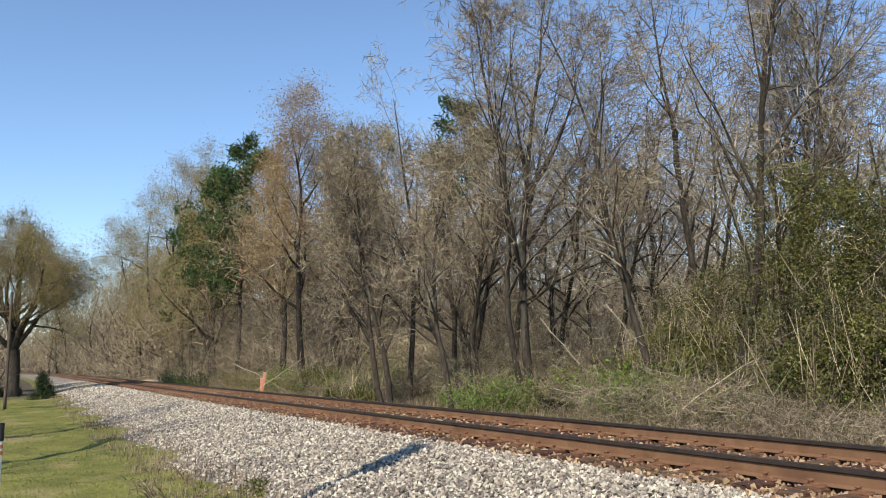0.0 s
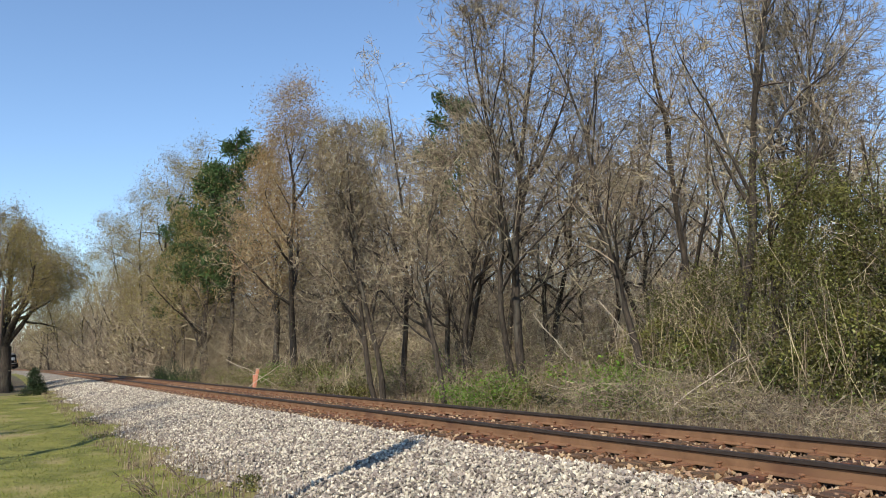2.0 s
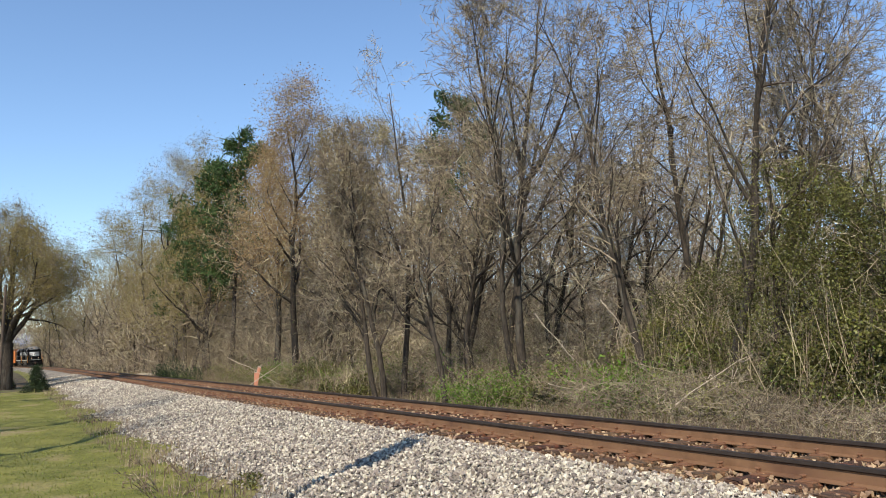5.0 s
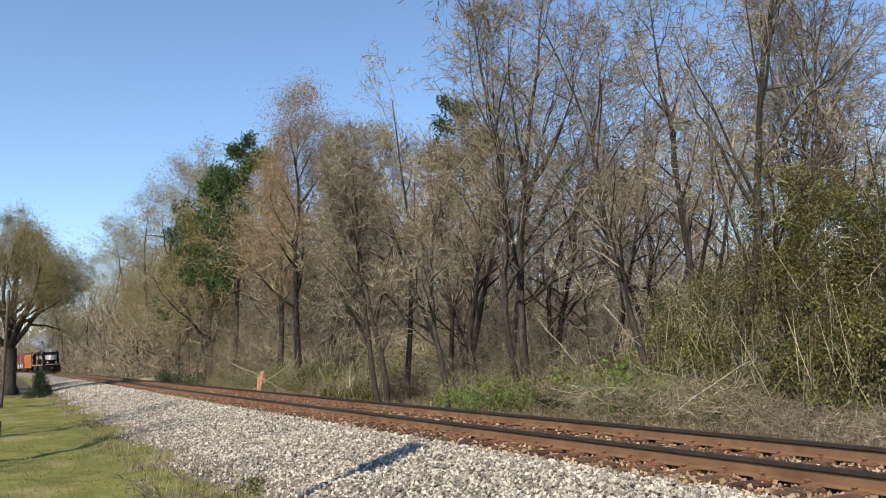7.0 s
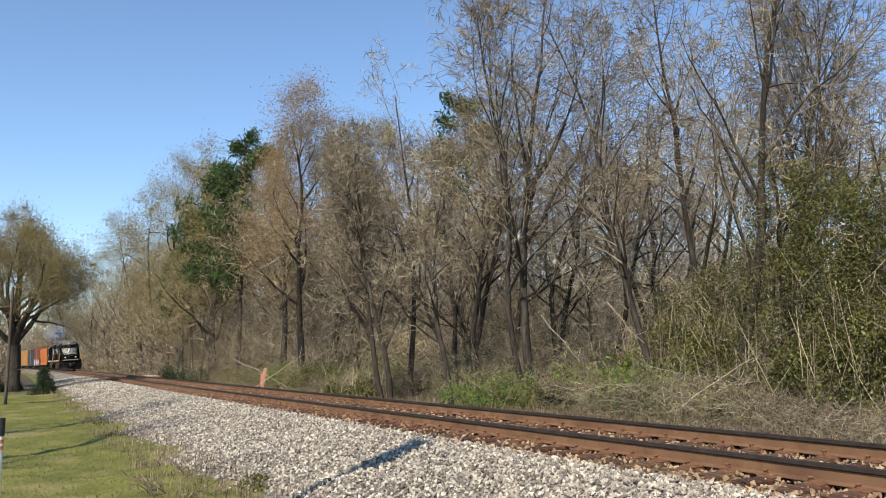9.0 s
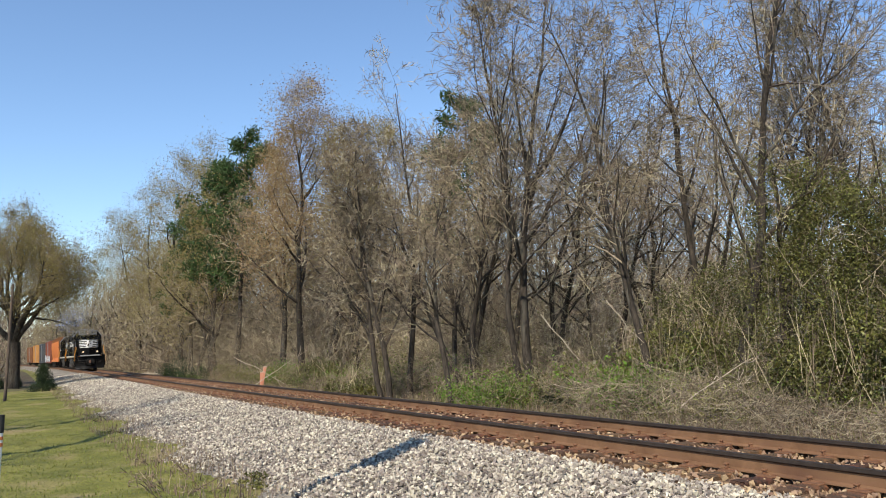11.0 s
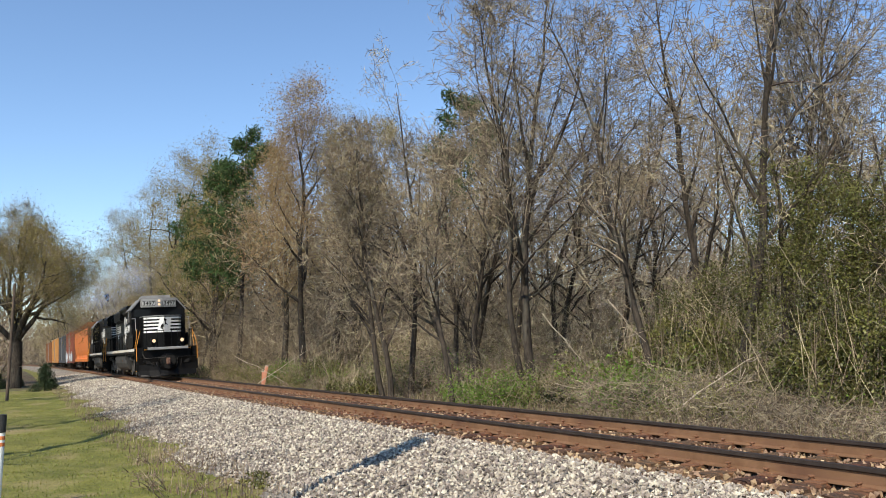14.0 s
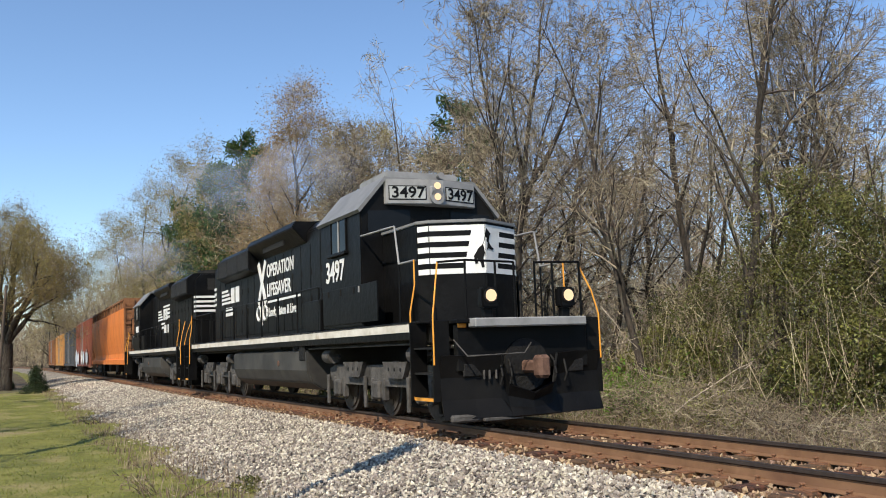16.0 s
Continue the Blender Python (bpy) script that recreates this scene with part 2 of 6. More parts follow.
sg = np.concatenate([np.linspace(-60, -16, 23)[:-1], np.linspace(-16, 30, 231)[:-1], np.linspace(30, 120, 121)[:-1], np.linspace(120, 460, 69)])
ug = np.concatenate([[-2500, -1200, -600], np.linspace(-200, -60, 15)[:-1], np.linspace(-60, -12, 33)[:-1], np.linspace(-12, 1.2, 45)[:-1],
                     np.linspace(1.2, 5.6, 45)[:-1], np.linspace(5.6, 16, 36)[:-1], np.linspace(16, 60, 15)[:-1], [60, 120, 300, 900, 2500]])
ground = strip("ground", sg, ug, 0.0, [M_STONE_BED, M_GRASS_GROUND, M_LITTER, M_RUST_BED], ground_kind)
tagged(ground, "ballast bank, mown lawn and leaf-littered woodland floor", "ground")
far_ground = new("ground_beyond", mesh_of("ground_beyond", [(-4000, -4000, -6), (4000, -4000, -6), (4000, 4000, -6), (-4000, 4000, -6)], [(0, 1, 2, 3)], M_LITTER))
tagged(far_ground, "distant level land out to the horizon", "ground", kind="structure")


# ---- railway track ----
track = tagged(new("railway_track"), "rusty single railway track on dark timber ties", "railway track", kind="structure")
RAIL_PROFILE = np.array([(-0.036, 0.0), (0.036, 0.0), (0.036, -0.036), (0.009, -0.052), (0.009, -0.150), (0.072, -0.166), (0.072, -0.176),
                         (-0.072, -0.176), (-0.072, -0.166), (-0.009, -0.150), (-0.009, -0.052), (-0.036, -0.036)])


def rail(u0):
    ss = np.concatenate([np.linspace(-60, -16, 12)[:-1], np.linspace(-16, 60, 153)[:-1], np.linspace(60, 460, 161)])
    rows = [on_track(ss, u0 + du, dz) for du, dz in RAIL_PROFILE]
    v = np.stack(rows, 1).reshape(-1, 3)
    k = len(RAIL_PROFILE)
    i = np.arange(len(ss) - 1)[:, None] * k
    j = np.arange(k)[None]
    f = np.stack([i + j, i + k + j, i + k + (j + 1) % k, i + (j + 1) % k], -1).reshape(-1, 4)
    # top, sides and undersides of the head take the dark colour
    idx = np.tile(np.where(np.isin(np.arange(k), (0, 1, 2, 10, 11)), 1, 0), len(ss) - 1)
    return child("rail", mesh_of("rail", v, f, [M_RAIL, M_RAIL_TOP], idx), track, "rusty steel rail with a dark head")


rail(GAUGE / 2)
rail(-GAUGE / 2)


def box_bm(cx, cy, cz, sx, sy, sz, bevel=0.0, bm=None):
    """A box by centre and size, with its edges rounded off."""
    one = bmesh.new()
    bmesh.ops.create_cube(one, size=1.0, matrix=Matrix.Translation((cx, cy, cz)) @ Matrix.Diagonal((sx, sy, sz, 1)))
    if bevel:
        bmesh.ops.bevel(one, geom=one.edges[:], offset=bevel, segments=1, affect="EDGES")
    if bm is None:
        return one
    me = bpy.data.meshes.new("tmp")
    one.to_mesh(me)
    one.free()
    bm.from_mesh(me)
    bpy.data.meshes.remove(me)
    return bm


def track_pose(s, u=0.0, z=0.0):
    o, a, b = on_track(s, u, z), on_track(s + 0.5, u, z), on_track(s, u + 0.5, z)
    d, l = Vector(a - o).normalized(), Vector(b - o).normalized()
    m = Matrix((d, l, d.cross(l))).transposed().to_4x4()
    return Matrix.Translation(o) @ m


# ---- trees ----
def unit(v):
    return v / (np.linalg.norm(v) + 1e-9)


def grow(seed, height, girth, lean=(0, 0), fork=0.45, spread=0.75, levels=4, counts=(13, 7, 5, 4), crown_from=0.3, wander=0.08, droop=0.0, stems=1, splay=0.0, bole=0.0):
    """Branch segments of a bare tree: (start, end, radius, radius, level) and the twig tips."""
    rng = np.random.default_rng(seed)
    segs, tips = [], []

    def branch(p, d, length, r, level):
        steps = (9, 6, 4, 2, 1)[level]
        step = length / steps
        nodes = [(p.copy(), d.copy(), r)]
        for i in range(steps):
            bend = rng.normal(size=3) * wander * (1.0 + 0.8 * level)
            bend[2] += (0.05, 0.055, 0.03, 0.01, 0.0)[level] - droop * level * 0.05
            d = unit(d + bend)
            q = p + d * step
            r2 = max(r * (1 - 0.93 * (i + 1) / steps), 0.0055) if level else max((r if bole else girth) * (1 - 0.9 * (i + 1) / steps), 0.015)
            segs.append((p, q, nodes[-1][2], r2, level))
            p = q
            nodes.append((p.copy(), d.copy(), r2))
        if level + 1 >= levels + 1 or level >= 4:
            tips.append(p)
            return
        n = counts[level] if level < len(counts) else 3
        n = max(2, int(round(n * rng.uniform(0.75, 1.25))))
        for j in range(n):
            lo = crown_from if level == 0 else 0.22
            f = lo + (0.99 - lo) * (j + rng.uniform(0, 1)) / n
            k = min(int(f * steps), steps - 1)
            w = f * steps - k
            o = nodes[k][0] * (1 - w) + nodes[k + 1][0] * w
            base = nodes[k][1]
            side = rng.normal(size=3)
            side = unit(side - base * (side @ base))
            open_ = spread * rng.uniform(0.65, 1.25) * (1.2 - 0.5 * f if level == 0 else 1.15)
            nd = unit(base * np.cos(open_) + side * np.sin(open_))
            rr = (nodes[k][2] * (1 - w) + nodes[k + 1][2] * w)
            if level == 0:
                nl = height * fork * rng.uniform(0.7, 1.1) * (1.15 - 0.75 * f)
            else:
                nl = length * rng.uniform(0.38, 0.66) * (1.1 - 0.5 * f)
            branch(o, nd, max(nl, 0.25), max(rr * rng.uniform(0.5, 0.72), 0.009), level + 1)

    if bole:
        segs.append((np.array([0, 0, -0.2]), np.array([0.05, 0, bole * 0.5]), girth * 1.25, girth * 1.05, 0))
        segs.append((np.array([0.05, 0, bole * 0.5]), np.array([0, 0, bole + 0.1]), girth * 1.05, girth * 0.95, 0))
        for k in range(stems):
            a = 2 * math.pi * (k + rng.uniform(0, 0.5)) / stems
            w = splay * (0.25 + 0.75 * (k % 3) / 2) * rng.uniform(0.8, 1.2)
            branch(np.array([0, 0, bole]), unit(np.array([math.cos(a) * w, math.sin(a) * w, 1.0])), (height - bole) * rng.uniform(0.85, 1.1), girth * 0.5, 0)
        return segs, np.array(tips)
    for k in range(stems):
        off = np.array([0.25 * k * (-1) ** k, 0.2 * k, 0.0])
        ln = np.array([lean[0] + (rng.normal() * 0.16 if k else 0), lean[1] + (rng.normal() * 0.1 if k else 0), 1.0])
        branch(off, unit(ln), height * (1 - 0.12 * k), girth * (1 - 0.2 * k), 0)
    return segs, np.array(tips)


def seg_mesh(name, segs, lo, hi, mat, thin=1.0):
    sides = {0: 7, 1: 5, 2: 3, 3: 2, 4: 2}
    vs, fs, base = [], [], 0
    for level in range(lo, hi + 1):
        pick = [s for s in segs if s[4] == level]
        if not pick:
            continue
        v, f = tubes([s[0] for s in pick], [s[1] for s in pick], np.array([s[2] for s in pick]) * thin, np.array([s[3] for s in pick]) * thin, sides[level])
        vs.append(v)
        fs.append(f + base)
        base += len(v)
    return mesh_of(name, np.concatenate(vs), np.concatenate(fs), mat, smooth=True)


def plant(name, segs, tips, m, label, category, group="", bark=M_BARK, twig=M_TWIG, buds=None, bud_size=0.1, bud_count=1, bud_name="bud_haze", bud_label="", spread=0.25, seed=1, slim=0.6):
    root = tagged(new(name), label, category, group)
    child("trunk", seg_mesh("trunk", segs, 0, 1, bark), root)
    if any(s[4] > 1 for s in segs):
        child("crown", seg_mesh("crown", segs, 2, 4, twig), root, "fine bare twigs", "stuff")
    if buds is not None:
        rng = np.random.default_rng(seed)
        c = np.repeat(tips, bud_count, axis=0)
        c = c + rng.normal(size=c.shape) * spread
        v, f = leaves(c, bud_size, rng, slim=slim)
        child(bud_name, mesh_of(bud_name, v, f, buds), root, bud_label, "stuff")
    root.matrix_basis = m
    return root


def stand(x, y, turn=0.0, size=1.0, sink=0.1):
    return pose(x, y, ground_xy(x, y) - sink, 0, 0, turn) @ Matrix.Scale(size, 4)


def put(proto, x, y, turn=0.0, size=1.0, tilt=False):
    """Another tree like proto."""
    tip = random.uniform(-13, 3) if tilt else 0.0
    ob = copy_thing(proto, pose(x, y, ground_xy(x, y) - 0.1) @ pose(0, 0, 0, 0.4 * tip, tip, 0) @ pose(0, 0, 0, 0, 0, turn))
    ob.scale = (size, size, size)
    return ob


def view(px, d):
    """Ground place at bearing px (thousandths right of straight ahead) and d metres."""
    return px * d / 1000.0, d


def clear(b, d, h, gap=8.0):
    """The same bearing farther off, clear of the line, with the height in keeping."""
    far = d
    while far < 330 and abs(su_of(*view(b, far))[1]) < gap:
        far *= 1.02
    return *view(b, far), h * far / d


G_EDGE = "trees along the woodland edge"
G_WOOD = "trees of the wood behind"
EDGE_LABEL = "slender bare hardwood tree at the woodland edge"

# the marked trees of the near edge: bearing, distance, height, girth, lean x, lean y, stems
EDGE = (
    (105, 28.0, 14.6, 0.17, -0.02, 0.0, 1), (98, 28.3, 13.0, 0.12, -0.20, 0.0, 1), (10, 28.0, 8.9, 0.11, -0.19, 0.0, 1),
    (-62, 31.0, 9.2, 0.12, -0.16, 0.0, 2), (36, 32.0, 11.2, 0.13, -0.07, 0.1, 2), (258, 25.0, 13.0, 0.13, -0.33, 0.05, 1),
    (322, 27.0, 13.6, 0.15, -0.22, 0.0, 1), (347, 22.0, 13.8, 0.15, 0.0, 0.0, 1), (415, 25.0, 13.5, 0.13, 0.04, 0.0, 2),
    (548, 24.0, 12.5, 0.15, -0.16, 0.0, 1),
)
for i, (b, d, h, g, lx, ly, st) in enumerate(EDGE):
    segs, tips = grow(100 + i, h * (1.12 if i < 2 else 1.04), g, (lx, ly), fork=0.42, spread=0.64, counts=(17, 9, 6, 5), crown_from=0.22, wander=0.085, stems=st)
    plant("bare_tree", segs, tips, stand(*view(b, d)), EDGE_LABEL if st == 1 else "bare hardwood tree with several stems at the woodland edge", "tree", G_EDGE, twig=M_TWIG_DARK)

# twelve further kinds, repeated through the wood
kinds = []
for i in range(7):
    segs, tips = grow(200 + i, 13.0, 0.13, (0.10 * math.sin(i * 2.1), 0.08 * math.cos(i * 1.7)), fork=0.46, spread=0.8,
                      counts=(11, 7, 5, 4), crown_from=0.22, wander=0.10, stems=1 + i % 2)
    kinds.append((segs, tips))


def skyline(px):
    """Height of the treetops as a rise per metre of distance."""
    return float(np.interp(px, [-540, -430, -380, -300, -210, -140, -60, -30, 40, 140, 220, 300, 400, 560],
                           [0.10, 0.115, 0.175, 0.215, 0.285, 0.322, 0.305, 0.30, 0.30, 0.32, 0.33, 0.37, 0.36, 0.33]))


random.seed(11)
protos, far_protos = [], []
for i, (segs, tips) in enumerate(kinds):
    ob = plant("bare_tree", segs, tips, stand(*view(-40 + 60 * i, 34.0)), "tall bare hardwood tree inside the wood", "tree", G_WOOD, twig=M_TWIG_DARK if i % 2 else M_TWIG)
    protos.append(ob)
for i in range(5):
    segs, tips = grow(300 + i, 13.0, 0.12, (0.06 * math.sin(i * 3), 0.05), fork=0.5, spread=0.75, counts=(11, 7, 5, 4), crown_from=0.12, wander=0.1)
    # far trees wear the twig colour with haze mixed in
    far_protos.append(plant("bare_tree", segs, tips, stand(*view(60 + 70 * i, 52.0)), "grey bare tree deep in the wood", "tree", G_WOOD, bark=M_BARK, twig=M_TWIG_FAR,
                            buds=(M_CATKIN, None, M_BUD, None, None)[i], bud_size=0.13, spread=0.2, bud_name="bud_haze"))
# the wood: rows deeper and deeper behind the track
placed = []
for row, (u0, u1, count, bank) in enumerate(((-10, -15, 26, protos), (-15, -24, 30, protos), (-24, -38, 26, far_protos), (-38, -60, 18, far_protos))):
    for k in range(count):
        for _ in range(12):
            s = random.uniform(-16, 150 if row < 2 else 120) if row < 3 else random.uniform(-10, 110)
            u = random.uniform(u0, u1)
            x, y, _z = at(s, u)
            b = 1000 * x / max(y, 1)
            if y > 8 and -560 < b < 620 and all((x - p) ** 2 + (y - q) ** 2 > 4.5 for p, q in placed):
                break
        else:
            continue
        placed.append((x, y))
        want = skyline(b) * y + 0.96 - ground_xy(x, y)
        h = max(6.0, min(21.0, want * random.uniform(0.72, 1.0) * ((0.80 if b < -20 else 0.93) if row < 2 else 0.9)))
        put(random.choice(bank), x, y, random.uniform(0, 360), h / 14.0, row < 2 and b < 250)

# the round-topped budding trees beyond the pine
for i, (b, d, h, r) in enumerate(((-165, 50.0, 15.6, 1), (-100, 52.0, 15.6, 2), (-190, 56.0, 14.4, 1), (-132, 54.0, 16.0, 2))):
    segs, tips = grow((400, 401, 402, 404)[i], h, 0.24, (0.02, 0), fork=0.40, spread=0.72, counts=(16, 9, 6, 5), crown_from=0.3, wander=0.09)
    plant("budding_tree", segs, tips, stand(*view(b, d)), "tall round-crowned tree hazed with rust-orange buds", "tree", "budding trees",
          buds=M_BUD if r == 1 else M_CATKIN, bud_size=0.085, bud_count=6, spread=0.38, seed=i)
# yellow-green trees along the far left of the wood
for i, (b, d, h) in enumerate(((-330, 66.0, 14.5), (-375, 78.0, 14.0), (-415, 92.0, 12.0), (-290, 58.0, 14.2), (-440, 112.0, 11.5), (-355, 72.0, 11.5), (-465, 130.0, 12.5), (-310, 62.0, 15.5), (-345, 64.0, 13.0), (-395, 84.0, 13.5), (-268, 60.0, 13.5), (-455, 150.0, 14.0))):
    x, y, h = clear(b, d, h)
    segs, tips = grow(430 + i, h, 0.26, (-0.05, -0.03), fork=0.45, spread=0.8, counts=(15, 9, 6, 5), crown_from=0.12, wander=0.1)
    plant("budding_tree", segs, tips, stand(x, y), "bare spreading tree with yellow-green catkins", "tree", "budding trees",
          buds=M_CATKIN, bud_size=0.12, bud_count=6, spread=0.48, seed=20 + i)
# the big tree beside the lawn, arching over the line
for b, d, h, g, st in ((-508, 58.0, 10.8, 0.42, 8), (-572, 66.0, 11.0, 0.3, 6)):
    segs, tips = grow(470 + int(d), h, g, fork=0.42, spread=0.85, counts=(9, 8, 6, 5), crown_from=0.25, wander=0.1, stems=st, splay=0.85, bole=3.2)
    plant("spreading_tree", segs, tips, stand(*view(b, d)), "broad spreading tree with olive catkins beside the lawn", "tree",
          buds=M_CATKIN, bud_size=0.08, bud_count=5, spread=0.4, seed=int(d), twig=M_TWIG_DARK)


# ---- pine ----
def pine(seed, h, m, lean):
    rng = np.random.default_rng(seed)
    segs, tuft = [], []
    n = 12
    p = np.zeros(3)
    line = [p]
    for i in range(n):
        q = p + unit(np.array([lean + rng.normal() * 0.03, rng.normal() * 0.03, 1.0])) * h / n
        segs.append((p, q, 0.22 * (1 - 0.85 * i / n), 0.22 * (1 - 0.85 * (i + 1) / n), 0))
        p = q
        line.append(p)
    for k in range(30):
        f = 0.34 + 0.65 * (k + rng.uniform()) / 30
        i = min(int(f * n), n - 1)
        o = line[i] + (line[i + 1] - line[i]) * (f * n - i)
        a = rng.uniform(0, 2 * np.pi)
        reach = h / 15 * (0.9 + 2.6 * math.sin(min(1.0, (1.04 - f) / 0.5) * 1.5)) * rng.uniform(0.55, 1.1)
        d = np.array([math.cos(a), math.sin(a), rng.uniform(-0.05, 0.4)])
        q = o
        for j in range(3):
            d = unit(d + np.array([0, 0, 0.12]) + rng.normal(size=3) * 0.1)
            e = q + d * reach / 3
            segs.append((q, e, 0.05 * (1 - j / 4), 0.05 * (1 - (j + 1) / 4), 1))
            if j:
                for _ in range(4):
                    t2 = q + (e - q) * rng.uniform() + rng.normal(size=3) * np.array([0.3, 0.3, 0.2]) * reach / 2.4
                    segs.append((q, t2, 0.015, 0.006, 2))
                    tuft.append(t2)
            q = e
        tuft.append(q)
    root = tagged(new("pine_tree"), "tall loblolly pine with dark green needle tufts", "tree")
    child("trunk", seg_mesh("trunk", segs, 0, 1, M_BARK), root)
    child("branchlet", seg_mesh("branchlet", segs, 2, 2, M_TWIG), root, "", "stuff")
    c = np.repeat(np.array(tuft), 46, axis=0)
    c = c + rng.normal(size=c.shape) * 0.19 * h / 15
    v, f = leaves(c, 0.30 * h / 15, rng, slim=0.24)
    child("foliage", mesh_of("foliage", v, f, M_NEEDLE), root, "dark green needle tufts", "stuff")
    root.matrix_basis = m
    return root


for seed, b, d, h, lean in ((1, -243, 52.0, 15.4, 0.0), (2, -275, 54.0, 13.6, -0.02), (3, -298, 56.0, 10.5, -0.03)):
    x, y, h = clear(b, d, h)
    pine(seed, h, stand(x, y), lean)
pine(4, 20.5, stand(*view(32, 62.0)), 0.0)


# ---- undergrowth ----
def shrub(seed, h, w, stems, twig, leaf=None, leaf_size=0.07, leaf_count=0, name="shrub", label="", group="", fill=0.5, thin=1.0):
    """A thicket of arching stems, with leaves where it has them."""
    rng = np.random.default_rng(seed)
    segs, ends = [], []
    for k in range(stems):
        a, o = rng.uniform(0, 2 * np.pi), rng.normal(size=2) * w * 0.22
        p = np.array([o[0], o[1], -0.1])
        d = unit(np.array([math.cos(a) * 0.45, math.sin(a) * 0.45, 1.0]))
        ln = h * rng.uniform(0.55, 1.15)
        for j in range(5):
            d = unit(d + np.array([math.cos(a) * 0.16, math.sin(a) * 0.16, -0.12]) * rng.uniform(0.2, 1.6) + rng.normal(size=3) * 0.12)
            q = p + d * ln / 5
            segs.append((p, q, 0.02 * (1 - j / 6), 0.02 * (1 - (j + 1) / 6), 2))
            for _ in range(3 if j else 1):
                e = q + (unit(rng.normal(size=3)) + d * 0.6 + np.array([0, 0, 0.2])) * ln * rng.uniform(0.08, 0.2)
                segs.append((q, e, 0.011, 0.006, 3))
                ends.append(e)
                e2 = e + unit(rng.normal(size=3)) * ln * 0.09
                segs.append((e, e2, 0.008, 0.004, 3))
            p = q
        ends.append(p)
    root = tagged(new(name), label, "shrub", group)
    child("stem_tangle", seg_mesh("stem_tangle", segs, 2, 3, twig, thin), root, "", "stuff")
    if leaf is not None:
        ends = np.array(ends)
        c = ends[rng.integers(0, len(ends), leaf_count)] + rng.normal(size=(leaf_count, 3)) * fill * 0.3 * np.array([w, w, h * 0.5]) * 0.6
        c[:, 2] = np.abs(c[:, 2])
        v, f = leaves(c, leaf_size, rng, slim=0.65)
        child("foliage", mesh_of("foliage", v, f, leaf), root, "", "stuff")
    return root


G_BRUSH = "shrubs of the woodland edge"
bare_shrubs = [shrub(500 + i, 2.6, 2.2, 46, M_TWIG_DARK, name="bare_shrub", label="tangled leafless thicket of grey-brown stems", group=G_BRUSH, thin=0.38) for i in range(4)]
green_shrubs = [shrub(520 + i, 2.0, 2.0, 22, M_TWIG_DARK, (M_LEAF, M_WEED, M_LEAF_BRIGHT)[i], 0.085, 2600, "leafy_shrub", "leafy green shrub among dead stems", G_BRUSH, thin=0.45) for i in range(3)]
for i, ob in enumerate(bare_shrubs):
    ob.matrix_basis = stand(*at(6 + 4 * i, -7.5)[:2])
for i, (ob, (b, d)) in enumerate(zip(green_shrubs, ((260, 24), (-200, 54), (235, 23.0)))):
    ob.matrix_basis = stand(*view(b, d))
random.seed(5)
for k in range(70):
    s = random.uniform(-16, 90) if k < 58 else random.uniform(60, 200)
    u = -random.uniform(6.3, 9.5) if k % 2 else -random.uniform(8, 20)
    x, y, _z = at(s, u)
    if y > 8:
        put(random.choice(bare_shrubs), x, y, random.uniform(0, 360), random.uniform(0.5, 1.25) * (1 + 0.3 * (u < -9)))
for k in range(44):
    s = random.uniform(-14, 60) if k < 46 else random.uniform(50, 110)
    u = -random.uniform(6.8, 13)
    x, y, _z = at(s, u)
    if y > 8:
        put(random.choice(green_shrubs[:2]), x, y, random.uniform(0, 360), random.uniform(0.45, 1.1))
for b, d, z in ((60, 27, 0.8), (70, 29, 0.9), (225, 24, 0.7), (245, 24.5, 0.8), (-130, 46, 0.8), (-310, 62, 0.6), (100, 30, 0.6), (330, 25, 0.6)):
    put(green_shrubs[2], *view(b, d), b * 7, z)


# ---- tall understorey thickets and the depth of the wood ----
thickets = [shrub(540 + i, 5.2, 3.4, 60, M_TWIG_DARK if i != 1 else M_TWIG, (None, None, M_CATKIN)[i], 0.06, 500, thin=0.6, name="tall_thicket",
                  label="tall grey thicket of bare saplings in the wood", group="thickets in the wood") for i in range(3)]
for i, ob in enumerate(thickets):
    ob.matrix_basis = stand(*at(14 + 9 * i, -13.0)[:2])
for k in range(56):
    s = random.uniform(-14, 70) if k < 24 else random.uniform(40, 190)
    u = -random.uniform(9.5, 26) if k < 24 else -random.uniform(7.5, 18)
    x, y, _z = at(s, u)
    if y > 9:
        put(random.choice(thickets), x, y, random.uniform(0, 360), random.uniform(0.55, 1.15))


def far_wood(name, n, s0, s1, u0, u1, h, label, seed, mat, thick=(0.008, 0.03), long=(0.5, 2.2), upright=0.75):
    """Unpickable far twigs and saplings."""
    rng = np.random.default_rng(seed)
    s, u = rng.uniform(s0, s1, n), rng.uniform(u0, u1, n)
    top = h * (0.75 + 0.2 * np.sin(s * 0.21 + u * 0.13) + 0.1 * np.sin(s * 0.57))
    z = ground_z(s, u) + top * rng.uniform(0, 1, n) ** 0.9
    p = at(s, u, z)
    d = rng.normal(size=(n, 3)) * np.array([0.5, 0.5, 0.35]) + np.array([0, 0, upright])
    ln = rng.uniform(*long, n)[:, None]
    v, f = tubes(p, p + d * ln, rng.uniform(*thick, n), np.full(n, thick[0] * 0.6), 2)
    return tagged(new(name, mesh_of(name, v, f, mat)), label, "woods", kind="stuff")


